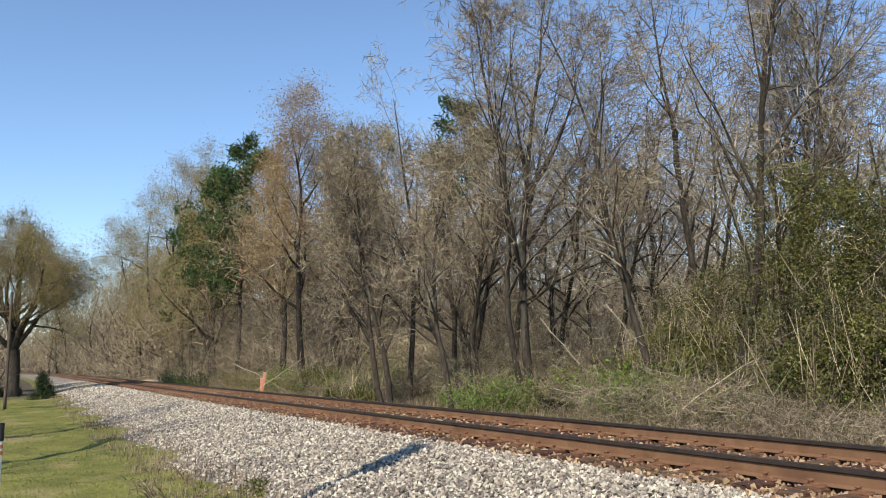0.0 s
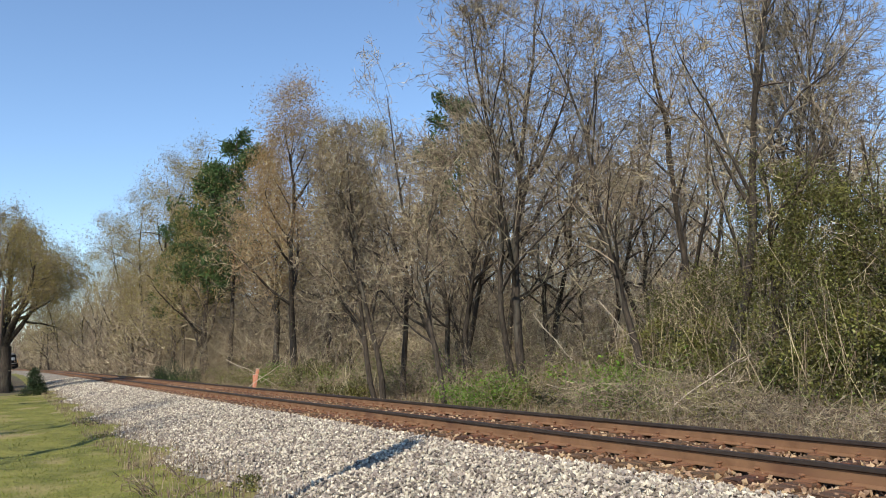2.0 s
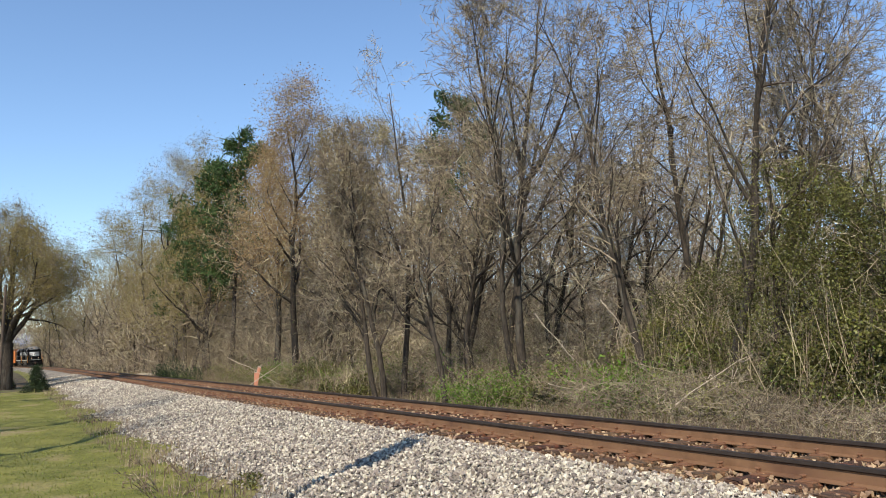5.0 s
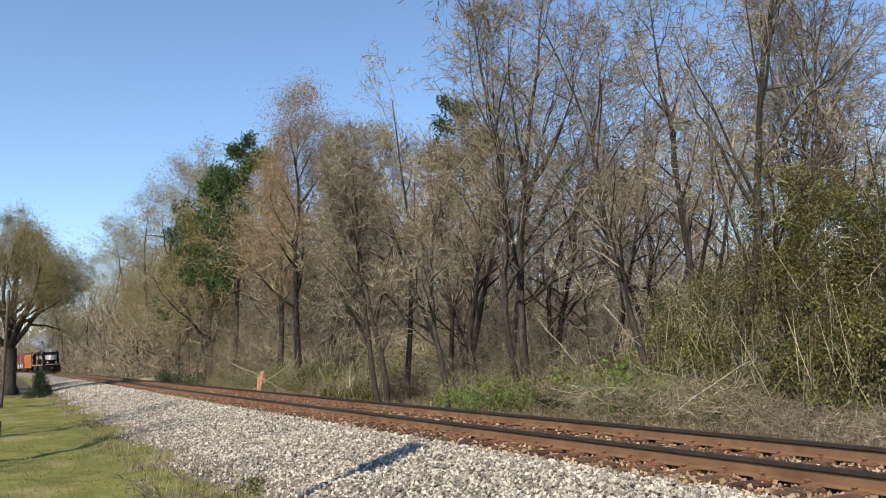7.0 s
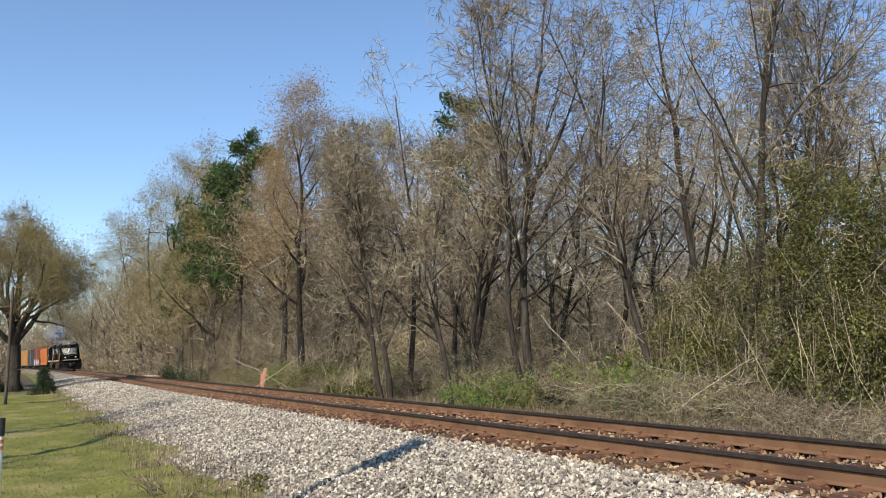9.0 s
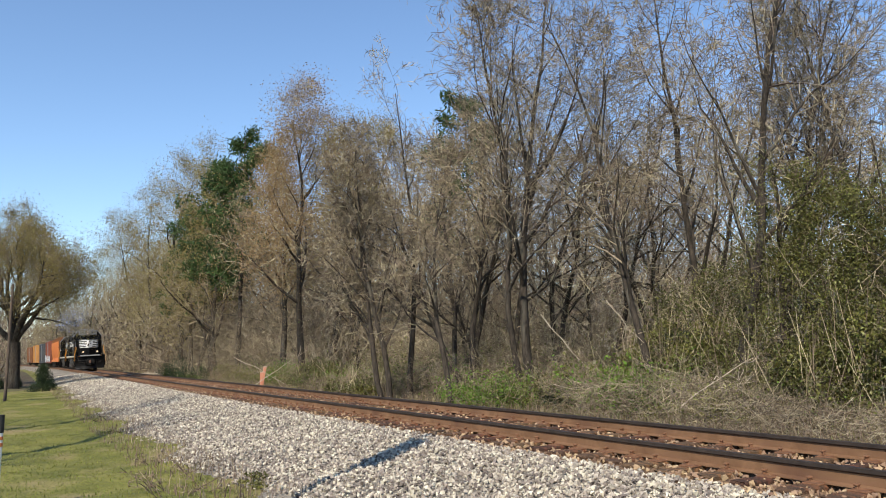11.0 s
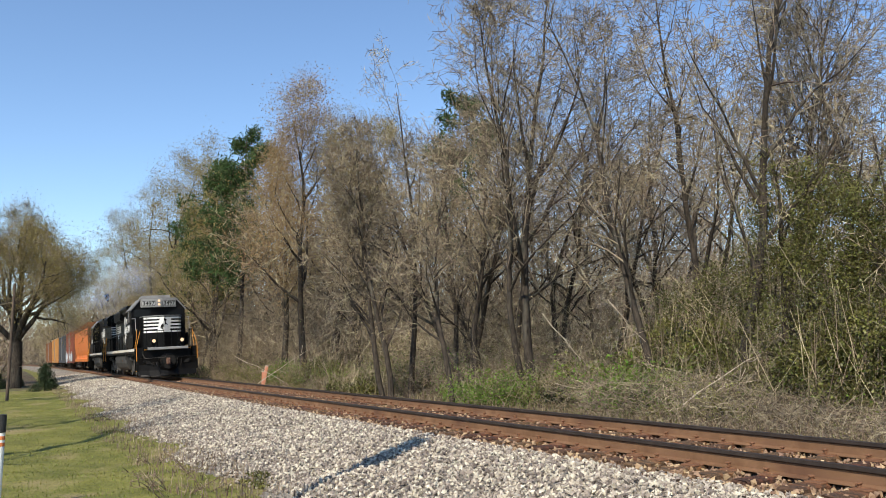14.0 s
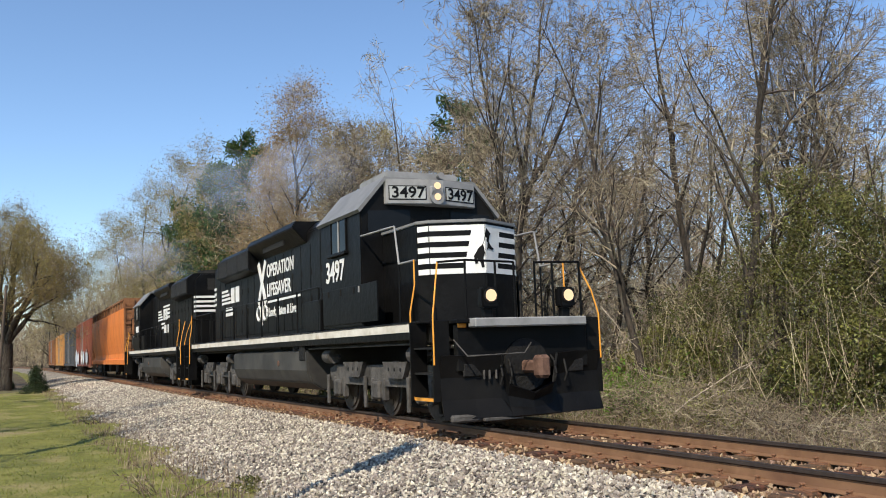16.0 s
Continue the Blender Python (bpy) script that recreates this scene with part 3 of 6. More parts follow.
# haze of the far rows comes from the pale twig colour
far_wood("distant_wood", 80000, -20, 150, -85, -45, 10.5, "haze-paled bare trees far back in the wood", 71, M_TWIG_FAR)
far_wood("distant_wood", 60000, 110, 455, -60, -6.5, 12.0, "bare woodland closing the far end of the line", 72, M_TWIG_DARK, (0.03, 0.10), (0.8, 2.6))
far_wood("distant_wood", 46000, 72, 340, 8.5, 60, 10.0, "bare woodland beyond the lawn", 73, M_TWIG_DARK, (0.025, 0.08), (0.6, 2.2))
far_wood("brushwood", 70000, 30, 95, -24, -7, 8.5, "dense grey brushwood beside the line", 74, M_TWIG_DARK, (0.006, 0.016), (0.4, 1.4), 0.4)
# shade low in the thicket is carried by the dark twig colour
far_wood("brushwood", 30000, 30, 110, -22, -9, 5.0, "dark brushwood beside the line, shade put into its colour", 79, M_TWIG_DARK, (0.010, 0.026), (0.5, 1.8), 0.5)
far_wood("brushwood", 50000, 80, 230, -22, -6.5, 9.0, "dense brown brushwood beside the far line", 78, M_TWIG_DARK, (0.02, 0.06), (0.6, 2.0), 0.45)
far_wood("brushwood", 85000, -16, 50, -32, -10, 5.2, "dense grey brushwood under the trees", 75, M_TWIG, (0.005, 0.013), (0.3, 1.1), 0.35)
# depth of the wood in the same haze-pale twig colour
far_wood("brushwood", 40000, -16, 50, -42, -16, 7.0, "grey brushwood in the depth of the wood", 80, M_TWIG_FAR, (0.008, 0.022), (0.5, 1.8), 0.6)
far_wood("brushwood", 34000, -14, 60, -11.5, -6.0, 1.2, "low dry brushwood at the edge of the wood", 76, M_DRY, (0.003, 0.007), (0.15, 0.6), 0.2)
far_wood("brushwood", 30000, -15, 6, -10, -5.0, 1.2, "tangled reddish dead stalks by the track", 77, M_TWIG_DARK, (0.003, 0.006), (0.15, 0.6), 0.1)


def hill_wood(n, seed):
    """The wooded rise that closes the view where the line bends away."""
    rng = np.random.default_rng(seed)
    d = rng.uniform(350, 430, n)
    x = d * rng.uniform(-0.95, -0.28, n)
    top = 24 * (0.8 + 0.12 * np.sin(x * 0.09) + 0.10 * np.sin(x * 0.23 + 1))
    p = np.stack([x, d, -3 + top * rng.uniform(0, 1, n)], -1)
    v = rng.normal(size=(n, 3)) * np.array([0.5, 0.5, 0.35]) + np.array([0, 0, 0.7])
    v, f = tubes(p, p + v * rng.uniform(1.5, 4.0, n)[:, None], rng.uniform(0.06, 0.2, n), np.full(n, 0.04), 2)
    return tagged(new("distant_wood", mesh_of("distant_wood", v, f, M_TWIG_DARK)), "bare wooded rise beyond the bend of the line", "woods", kind="stuff")


hill_wood(36000, 85)
far_wood("distant_wood", 34000, 165, 320, -55, -8, 23.0, "tall bare trees beyond the bend", 86, M_TWIG_DARK, (0.03, 0.09), (1.0, 3.0))


def leaf_drift(name, n, s0, s1, u0, u1, h, size, mat, label, seed):
    """Low green growth in uneven clumps."""
    rng = np.random.default_rng(seed)
    k = 90
    cs, cu, cr = rng.uniform(s0, s1, k), rng.uniform(u0, u1, k), rng.uniform(0.3, 1.1, k)
    i = rng.integers(0, k, n)
    s, u = cs[i] + rng.normal(size=n) * cr[i], cu[i] + rng.normal(size=n) * cr[i] * 0.7
    z = np.abs(rng.normal(size=n)) * h * cr[i] * 0.55 + 0.05
    v, f = leaves(at(s, u, ground_z(s, u) + z), size, rng, slim=0.6)
    return tagged(new(name, mesh_of(name, v, f, mat)), label, "undergrowth", kind="stuff")


leaf_drift("undergrowth", 26000, -14, 60, -15, -6.5, 1.9, 0.075, M_LEAF, "olive-green honeysuckle undergrowth along the edge", 81)
leaf_drift("undergrowth", 12000, -10, 55, -13, -7.0, 1.5, 0.07, M_LEAF_BRIGHT, "fresh green undergrowth along the edge", 82)
leaf_drift("undergrowth", 14000, -15, 4, -14, -8, 3.0, 0.08, M_LEAF, "olive-green vines over the brush", 83)
leaf_drift("undergrowth", 16000, -12, 40, -18, -9, 3.2, 0.085, M_LEAF, "olive-green vines under the trees", 84)
# trees that close the far end of the line
random.seed(77)
for k in range(26):
    s = random.uniform(115, 430)
    x, y, _z = at(s, random.uniform(-30, -8) if k % 2 else random.uniform(9, 28))
    put(far_protos[k % 5], x, y, 40 * k, random.uniform(0.75, 1.05))


# ---- vine-draped trees ----
def vine_mass(seed, h, w, count, m):
    """A dead tree smothered by evergreen vines: uneven hanging sheets of leaves."""
    rng = np.random.default_rng(seed)
    segs, tips = grow(seed, h, 0.11, (0.05, 0), fork=0.35, spread=0.8, levels=3, counts=(12, 6, 4), crown_from=0.15, wander=0.1)
    root = tagged(new("vine_covered_tree"), "tree smothered in olive-green evergreen vines", "tree", "vine-covered trees")
    child("trunk", seg_mesh("trunk", segs, 0, 1, M_BARK), root)
    child("crown", seg_mesh("crown", segs, 2, 3, M_TWIG), root, "", "stuff")
    lobes = []
    for k in range(70):
        f = rng.uniform(0.02, 1.0)
        a = rng.uniform(0, 2 * np.pi)
        r = w * (0.35 + 0.65 * math.sin(min(1, 1.15 - f) * 1.4)) * rng.uniform(0.3, 1.0)
        lobes.append((math.cos(a) * r, math.sin(a) * r, f * h * 0.86, rng.uniform(0.25, 0.75)))
    lobes = np.array(lobes)
    pick = rng.integers(0, len(lobes), count)
    off = rng.normal(size=(count, 3))
    off /= np.linalg.norm(off, axis=1, keepdims=True)
    c = lobes[pick, :3] + off * lobes[pick, 3:4] * rng.uniform(0.7, 1.1, (count, 1)) * np.array([0.8, 0.8, 1.25]) + rng.normal(size=(count, 3)) * 0.07
    c[:, 2] = np.maximum(c[:, 2], 0.05)
    v, f = leaves(c, 0.062, rng, droop=0.3, slim=0.5)
    child("foliage", mesh_of("foliage", v, f, M_LEAF), root, "hanging olive-green vine leaves", "stuff")
    st = lobes[rng.integers(0, len(lobes), 120), :3] + rng.normal(size=(120, 3)) * 0.3
    en = st - np.stack([rng.normal(size=120) * 0.25, rng.normal(size=120) * 0.25, rng.uniform(0.8, 2.6, 120)], 1)
    en[:, 2] = np.maximum(en[:, 2], 0)
    st, en = st[::3], en[::3]
    v, f = tubes(st, en, np.full(len(st), 0.008), np.full(len(st), 0.005), 3)
    child("hanging_vine", mesh_of("hanging_vine", v, f, M_TWIG_DARK), root, "dry hanging vine stems", "stuff")
    root.matrix_basis = m
    return root


for i, (b, d, h, w, n) in enumerate(((400, 21.5, 7.4, 1.9, 19000), (460, 20.5, 7.0, 2.0, 20000), (515, 19.5, 6.2, 2.0, 20000), (570, 19.0, 6.6, 1.8, 16000), (330, 25.0, 4.6, 1.5, 9000), (285, 26.0, 3.8, 1.4, 7000), (620, 21.0, 7.0, 2.0, 9000))):
    vine_mass(600 + i, h, w, int(n * 1.4), stand(*view(b, d)))


def vine_mound(seed, w, h, leaf, size, label, m):
    """A low mound smothered in leaves: lumpy shells over a dark hollow, with dead stems poking out."""
    rng = np.random.default_rng(seed)
    root = tagged(new("vine_mound"), label, "shrub", "vine mounds of the woodland edge")
    k = 16
    a, r = rng.uniform(0, 2 * np.pi, k), w * np.sqrt(rng.uniform(0, 1, k))
    cen = np.stack([np.cos(a) * r, np.sin(a) * r * 0.8, h * (0.25 + 0.6 * rng.uniform(0, 1, k)) * (1.1 - 0.6 * r / w)], 1)
    rad = rng.uniform(0.22, 0.45, k) * w
    n = int(2600 * w * h)
    i = rng.integers(0, k, n)
    off = rng.normal(size=(n, 3))
    off /= np.linalg.norm(off, axis=1, keepdims=True)
    c = cen[i] + off * (rad[i] * rng.uniform(0.75, 1.08, n))[:, None] + rng.normal(size=(n, 3)) * 0.05
    c[:, 2] = np.abs(c[:, 2])
    v, f = leaves(c, size, rng, droop=0.2, slim=0.62)
    child("foliage", mesh_of("foliage", v, f, leaf), root, "", "stuff")
    q = np.stack([rng.normal(size=60) * w * 0.6, rng.normal(size=60) * w * 0.5, rng.uniform(0, h * 0.5, 60)], 1)
    e = q + rng.normal(size=(60, 3)) * np.array([0.4, 0.3, 0.3]) + np.array([0, 0, h * 0.5])
    v, f = tubes(q, e, np.full(60, 0.008), np.full(60, 0.004), 3)
    child("stem_tangle", mesh_of("stem_tangle", v, f, M_TWIG), root, "dry pale stems", "stuff")
    root.matrix_basis = m
    return root


for i, (b, d, w, h, leaf, label) in enumerate((
        (232, 23.5, 0.85, 1.15, M_LEAF_BRIGHT, "fresh green vine mound at the woodland edge"), (68, 27.0, 0.9, 1.2, M_LEAF_BRIGHT, "fresh green vine mound at the woodland edge"),
        (20, 29.5, 0.7, 0.9, M_LEAF_BRIGHT, "fresh green vine mound at the woodland edge"),
        (140, 26.0, 0.7, 1.2, M_DARKLEAF, "dark evergreen mound at the woodland edge"), (282, 25.5, 1.1, 3.0, M_DARKLEAF, "dark evergreen mound at the woodland edge"),
        (300, 24.5, 1.2, 2.2, M_LEAF, "olive-green vine mound at the woodland edge"), (335, 24.0, 1.3, 3.2, M_LEAF, "olive-green vine mound at the woodland edge"),
        (255, 26.0, 1.1, 2.8, M_LEAF, "olive-green vine mound at the woodland edge"), (400, 21.0, 1.2, 2.0, M_LEAF, "olive-green vine mound at the woodland edge"),
        (-150, 46.0, 1.3, 2.2, M_LEAF, "olive-green vine mound at the woodland edge"), (-185, 52.0, 1.2, 1.8, M_LEAF_BRIGHT, "fresh green vine mound at the woodland edge"),
        (-105, 34.0, 1.0, 1.5, M_LEAF, "olive-green vine mound at the woodland edge"), (-310, 62.0, 1.6, 1.8, M_DARKLEAF, "dark evergreen mound at the woodland edge"),
        (470, 18.5, 1.3, 2.4, M_LEAF, "olive-green vine mound at the woodland edge"), (530, 18.0, 1.4, 3.0, M_LEAF, "olive-green vine mound at the woodland edge"))):
    vine_mound(640 + i, w, h, leaf, 0.075, label, stand(*view(b, d)))


# ---- weeds beside the track ----
def blades(name, n, s0, s1, u0, u1, h0, h1, mat, label, seed, bend=0.4, wide=0.012, where=None, bias=1.0):
    rng = np.random.default_rng(seed)
    s = s0 + (s1 - s0) * rng.uniform(size=n) ** bias
    u = rng.uniform(u0, u1, n)
    if where is not None:
        keep = where(s, u, rng)
        s, u = s[keep], u[keep]
        n = len(s)
    p = at(s, u, ground_z(s, u) + hump(s, u) * np.clip((np.abs(u) - 1.6) / 2, 0, 1) - 0.02)
    h = rng.uniform(h0, h1, n)[:, None]
    a = rng.uniform(0, 2 * np.pi, n)
    d = np.stack([np.cos(a), np.sin(a), np.zeros(n)], 1)
    side = np.stack([-np.sin(a), np.cos(a), np.zeros(n)], 1) * wide * rng.uniform(0.6, 1.5, n)[:, None]
    up = np.array([[0, 0, 1.0]])
    mid = p + up * h * 0.6 + d * h * bend * 0.25 * rng.uniform(0.2, 1, n)[:, None]
    top = p + up * h * rng.uniform(0.75, 1.0, n)[:, None] + d * h * bend * rng.uniform(0.2, 1, n)[:, None]
    v = np.stack([p - side, p + side, mid + side * 0.7, mid - side * 0.7, top + side * 0.15, top - side * 0.15], 1).reshape(-1, 3)
    i = np.arange(n)[:, None] * 6
    f = np.concatenate([i + np.array([[0, 1, 2, 3]]), i + np.array([[3, 2, 4, 5]])], 1).reshape(-1, 4)
    return tagged(new(name, mesh_of(name, v, f, mat)), label, "grass", kind="stuff")


def patchy(s, u, rng):
    return np.sin(s * 0.5 + 2) * np.sin(u * 1.3 + s * 0.21) + rng.uniform(-1, 1.2, len(s)) > -0.2


blades("dead_weeds", 52000, -15, 110, -9.5, -3.2, 0.08, 0.5, M_DRY, "tall straw-coloured dead weeds beside the track", 1, 0.9, 0.006, bias=1.6)
blades("green_weeds", 26000, -15, 110, -9.0, -3.2, 0.06, 0.4, M_WEED, "patches of green and olive weeds", 2, 0.9, 0.010, patchy, bias=1.6)
blades("lawn_grass", 76000, -8, 40, 4.8, 13.5, 0.025, 0.07, M_GRASS, "short yellow-green lawn grass", 3, 0.8, 0.006, bias=1.7)
blades("verge_grass", 5000, -8, 45, 4.3, 5.6, 0.06, 0.22, M_DRY, "sparse dry grass at the foot of the ballast", 4, 0.7, 0.006, bias=1.5)


# ---- train: materials ----
M_BLACK = material("black locomotive paint", (0.003, 0.003, 0.0033), (0.007, 0.007, 0.0073), 2.0, 0.42, spec=0.10, stain=(0.012, 0.011, 0.010), stain_scale=0.9, stain_cut=(0.5, 0.8), bump=0.08, bump_scale=6)
M_UNDER = material("grimy black underframe", (0.004, 0.004, 0.004), (0.012, 0.011, 0.010), 4.0, 0.75, bump=0.3, bump_scale=18)
M_TRUCK = material("dusty truck castings", (0.03, 0.028, 0.026), (0.10, 0.093, 0.086), 4.0, 0.8, bump=0.3, bump_scale=18)
M_TANK = material("dusty fuel tank paint", (0.022, 0.021, 0.02), (0.05, 0.048, 0.045), 1.5, 0.6, stain=(0.075, 0.07, 0.063), stain_scale=0.8)
M_WHITE = material("white locomotive lettering", (0.62, 0.62, 0.60), (0.76, 0.76, 0.74), 3.0, 0.55)
M_CREAM = material("soiled white sill stripe", (0.46, 0.42, 0.35), (0.70, 0.67, 0.60), 2.5, 0.6, stain=(0.34, 0.23, 0.13), stain_scale=1.1, stain_cut=(0.55, 0.7))
M_BOARD = material("grey backlit board face", (0.30, 0.31, 0.30), (0.40, 0.41, 0.40), 3.0, 0.5)
M_GREYROOF = material("grey roof colour", (0.13, 0.13, 0.13), (0.21, 0.21, 0.21), 2.0, 0.5)
M_GREYTRIM = material("pale grey trim paint", (0.19, 0.19, 0.19), (0.28, 0.28, 0.28), 3.0, 0.55)
M_HAND = material("amber safety handrail", (0.62, 0.25, 0.03), (0.75, 0.34, 0.05), 5.0, 0.5)
M_SEAL = material("dark louvre mesh", (0.008, 0.008, 0.008), (0.022, 0.021, 0.02), 30.0, 0.8, bump=0.6, bump_scale=60, stretch=(0.3, 0.3, 5))
M_GLASS = material("cab window glass", (0.006, 0.007, 0.008), (0.010, 0.011, 0.013), 1.0, 0.1, spec=0.12)
M_COUPLER = material("rusty coupler steel", (0.07, 0.038, 0.027), (0.15, 0.085, 0.06), 9.0, 0.8)
M_WHEEL = material("grimy wheel steel", (0.03, 0.026, 0.023), (0.09, 0.078, 0.068), 9.0, 0.6, 0.3)
M_LAMP = glow("lit headlamp", (1.0, 0.66, 0.38), 0.85)
M_LAMP_DIM = glow("lit ditch lamp", (1.0, 0.68, 0.40), 0.8)
M_LENS = material("clear lamp lens", (0.45, 0.45, 0.42), (0.6, 0.6, 0.57), 12.0, 0.15, spec=0.7)
M_ORANGE = material("sun-faded orange paint", (0.50, 0.135, 0.026), (0.66, 0.21, 0.045), 1.6, 0.6, stain=(0.42, 0.13, 0.045), stain_scale=0.7, stretch=(1.5, 1, 0.25), bump=0.08, bump_scale=5)
M_RUSTCAR = material("rusty brown car end", (0.13, 0.055, 0.025), (0.26, 0.12, 0.055), 3.0, 0.8, bump=0.2, bump_scale=20)
M_BOXRED = material("oxide red boxcar paint", (0.17, 0.05, 0.032), (0.25, 0.085, 0.055), 2.0, 0.7, stain=(0.12, 0.045, 0.03), stretch=(1, 1, 0.3))
M_BOXDARK = material("dark slate boxcar paint", (0.035, 0.042, 0.05), (0.075, 0.085, 0.095), 2.0, 0.7, stain=(0.11, 0.09, 0.075), stretch=(1, 1, 0.3))
M_BOXOCHRE = material("ochre boxcar paint", (0.36, 0.18, 0.055), (0.48, 0.26, 0.09), 2.0, 0.7, stain=(0.26, 0.13, 0.06), stretch=(1, 1, 0.3))
M_SPRAY = material("pale blue spray paint", (0.35, 0.42, 0.52), (0.72, 0.74, 0.76), 2.2, 0.6)


# ---- train: shapes ----
def prism(points, x0, x1, bm=None):
    """A section in (y, z) drawn out along x, closed at both ends."""
    bm = bm or bmesh.new()
    a = [bm.verts.new((x0, y, z)) for y, z in points]
    b = [bm.verts.new((x1, y, z)) for y, z in points]
    n = len(points)
    for i in range(n):
        bm.faces.new((a[i], a[(i + 1) % n], b[(i + 1) % n], b[i]))
    bm.faces.new(a[::-1])
    bm.faces.new(b)
    bmesh.ops.recalc_face_normals(bm, faces=bm.faces[:])
    return bm


def slab(points, z0, z1, bm=None):
    """A plan in (x, y) drawn up from z0 to z1."""
    bm = bm or bmesh.new()
    a = [bm.verts.new((x, y, z0)) for x, y in points]
    b = [bm.verts.new((x, y, z1)) for x, y in points]
    n = len(points)
    for i in range(n):
        bm.faces.new((a[i], a[(i + 1) % n], b[(i + 1) % n], b[i]))
    bm.faces.new(a[::-1])
    bm.faces.new(b)
    bmesh.ops.recalc_face_normals(bm, faces=bm.faces[:])
    return bm


def soften(bm, w=0.02):
    sharp = [e for e in bm.edges if len(e.link_faces) == 2 and e.calc_face_angle(0) > 0.5]
    bmesh.ops.bevel(bm, geom=sharp, offset=w, segments=2, affect="EDGES", clamp_overlap=True)
    return bm


def cyl(p0, p1, r, sides=16, r1=None):
    p0, p1 = Vector(p0), Vector(p1)
    d = p1 - p0
    bm = bmesh.new()
    m = Matrix.Translation((p0 + p1) / 2) @ d.to_track_quat("Z", "Y").to_matrix().to_4x4()
    bmesh.ops.create_cone(bm, cap_ends=True, segments=sides, radius1=r, radius2=r if r1 is None else r1, depth=d.length, matrix=m)
    return bm


def pipe(points, r=0.018, sides=6):
    """A bent round bar through the points."""
    p = np.array(points, float)
    v, f = tubes(p[:-1], p[1:], np.full(len(p) - 1, r), np.full(len(p) - 1, r), sides)
    return v, f


def rail_part(name, points, mat, parent, r=0.018, label=""):
    v, f = pipe(points, r)
    return child(name, mesh_of(name, v, f, mat, smooth=True), parent, label)


def face_part(name, corners, mat, parent, lift=0.008, label=""):
    """A thin raised plate over a flat polygon, thickened along its normal."""
    c = [Vector(p) for p in corners]
    n = (c[1] - c[0]).cross(c[2] - c[0]).normalized()
    bm = bmesh.new()
    a = [bm.verts.new(p + n * 0.002) for p in c]
    b = [bm.verts.new(p + n * lift) for p in c]
    k = len(c)
    for i in range(k):
        bm.faces.new((a[i], a[(i + 1) % k], b[(i + 1) % k], b[i]))
    bm.faces.new(a[::-1])
    bm.faces.new(b)
    bmesh.ops.recalc_face_normals(bm, faces=bm.faces[:])
    return part(name, bm, mat, parent, label)


def lettering(words, size, m, mat, parent, name="lettering", wide=1.0, label=""):
    """Raised letters in the built-in font, as a mesh."""
    cu = bpy.data.curves.new(name, "FONT")
    cu.body, cu.size, cu.extrude, cu.offset = words, size, 0.004, size * 0.02
    ob = bpy.data.objects.new(name, cu)
    scene.collection.objects.link(ob)
    bpy.context.view_layer.update()
    me = bpy.data.meshes.new_from_object(ob.evaluated_get(bpy.context.evaluated_depsgraph_get()))
    bpy.data.objects.remove(ob)
    me.transform(m @ Matrix.Diagonal((wide, 1, 1, 1)))
    me.materials.clear()
    me.materials.append(mat)
    return child(name, me, parent, label)


def side_text(x_start, y, z):
    """Text plane on the lawn-side flank: reads towards the front of the train."""
    return Matrix.Translation((x_start, y, z)) @ Matrix(((-1, 0, 0, 0), (0, 0, 1, 0), (0, 1, 0, 0), (0, 0, 0, 1)))


WHEELS = []


def wheelset(x, parent, r=0.5):
    """An axle with two flanged wheels that roll; origin on the axle."""
    bm = bmesh.new()
    for sgn in (1, -1):
        for y0, y1, rr in ((0.685, 0.715, r + 0.028), (0.715, 0.83, r), (0.83, 0.86, r * 0.86)):
            one = cyl((0, sgn * y0, 0), (0, sgn * y1, 0), rr, 28)
            me = bpy.data.meshes.new("t")
            one.to_mesh(me)
            one.free()
            bm.from_mesh(me)
            bpy.data.meshes.remove(me)
        for k in range(5):
            a = k * 2 * math.pi / 5
            box_bm(math.cos(a) * r * 0.55, sgn * 0.865, math.sin(a) * r * 0.55, 0.09, 0.02, 0.09, 0, bm)
    one = cyl((0, -0.7, 0), (0, 0.7, 0), 0.09, 12)
    me = bpy.data.meshes.new("t")
    one.to_mesh(me)
    one.free()
    bm.from_mesh(me)
    ob = part("wheelset", bm, M_WHEEL, parent, "rolling steel wheels on an axle")
    ob.location = (x, 0, r)
    WHEELS.append((ob, Matrix.Translation((x, 0, r)), r))
    return ob


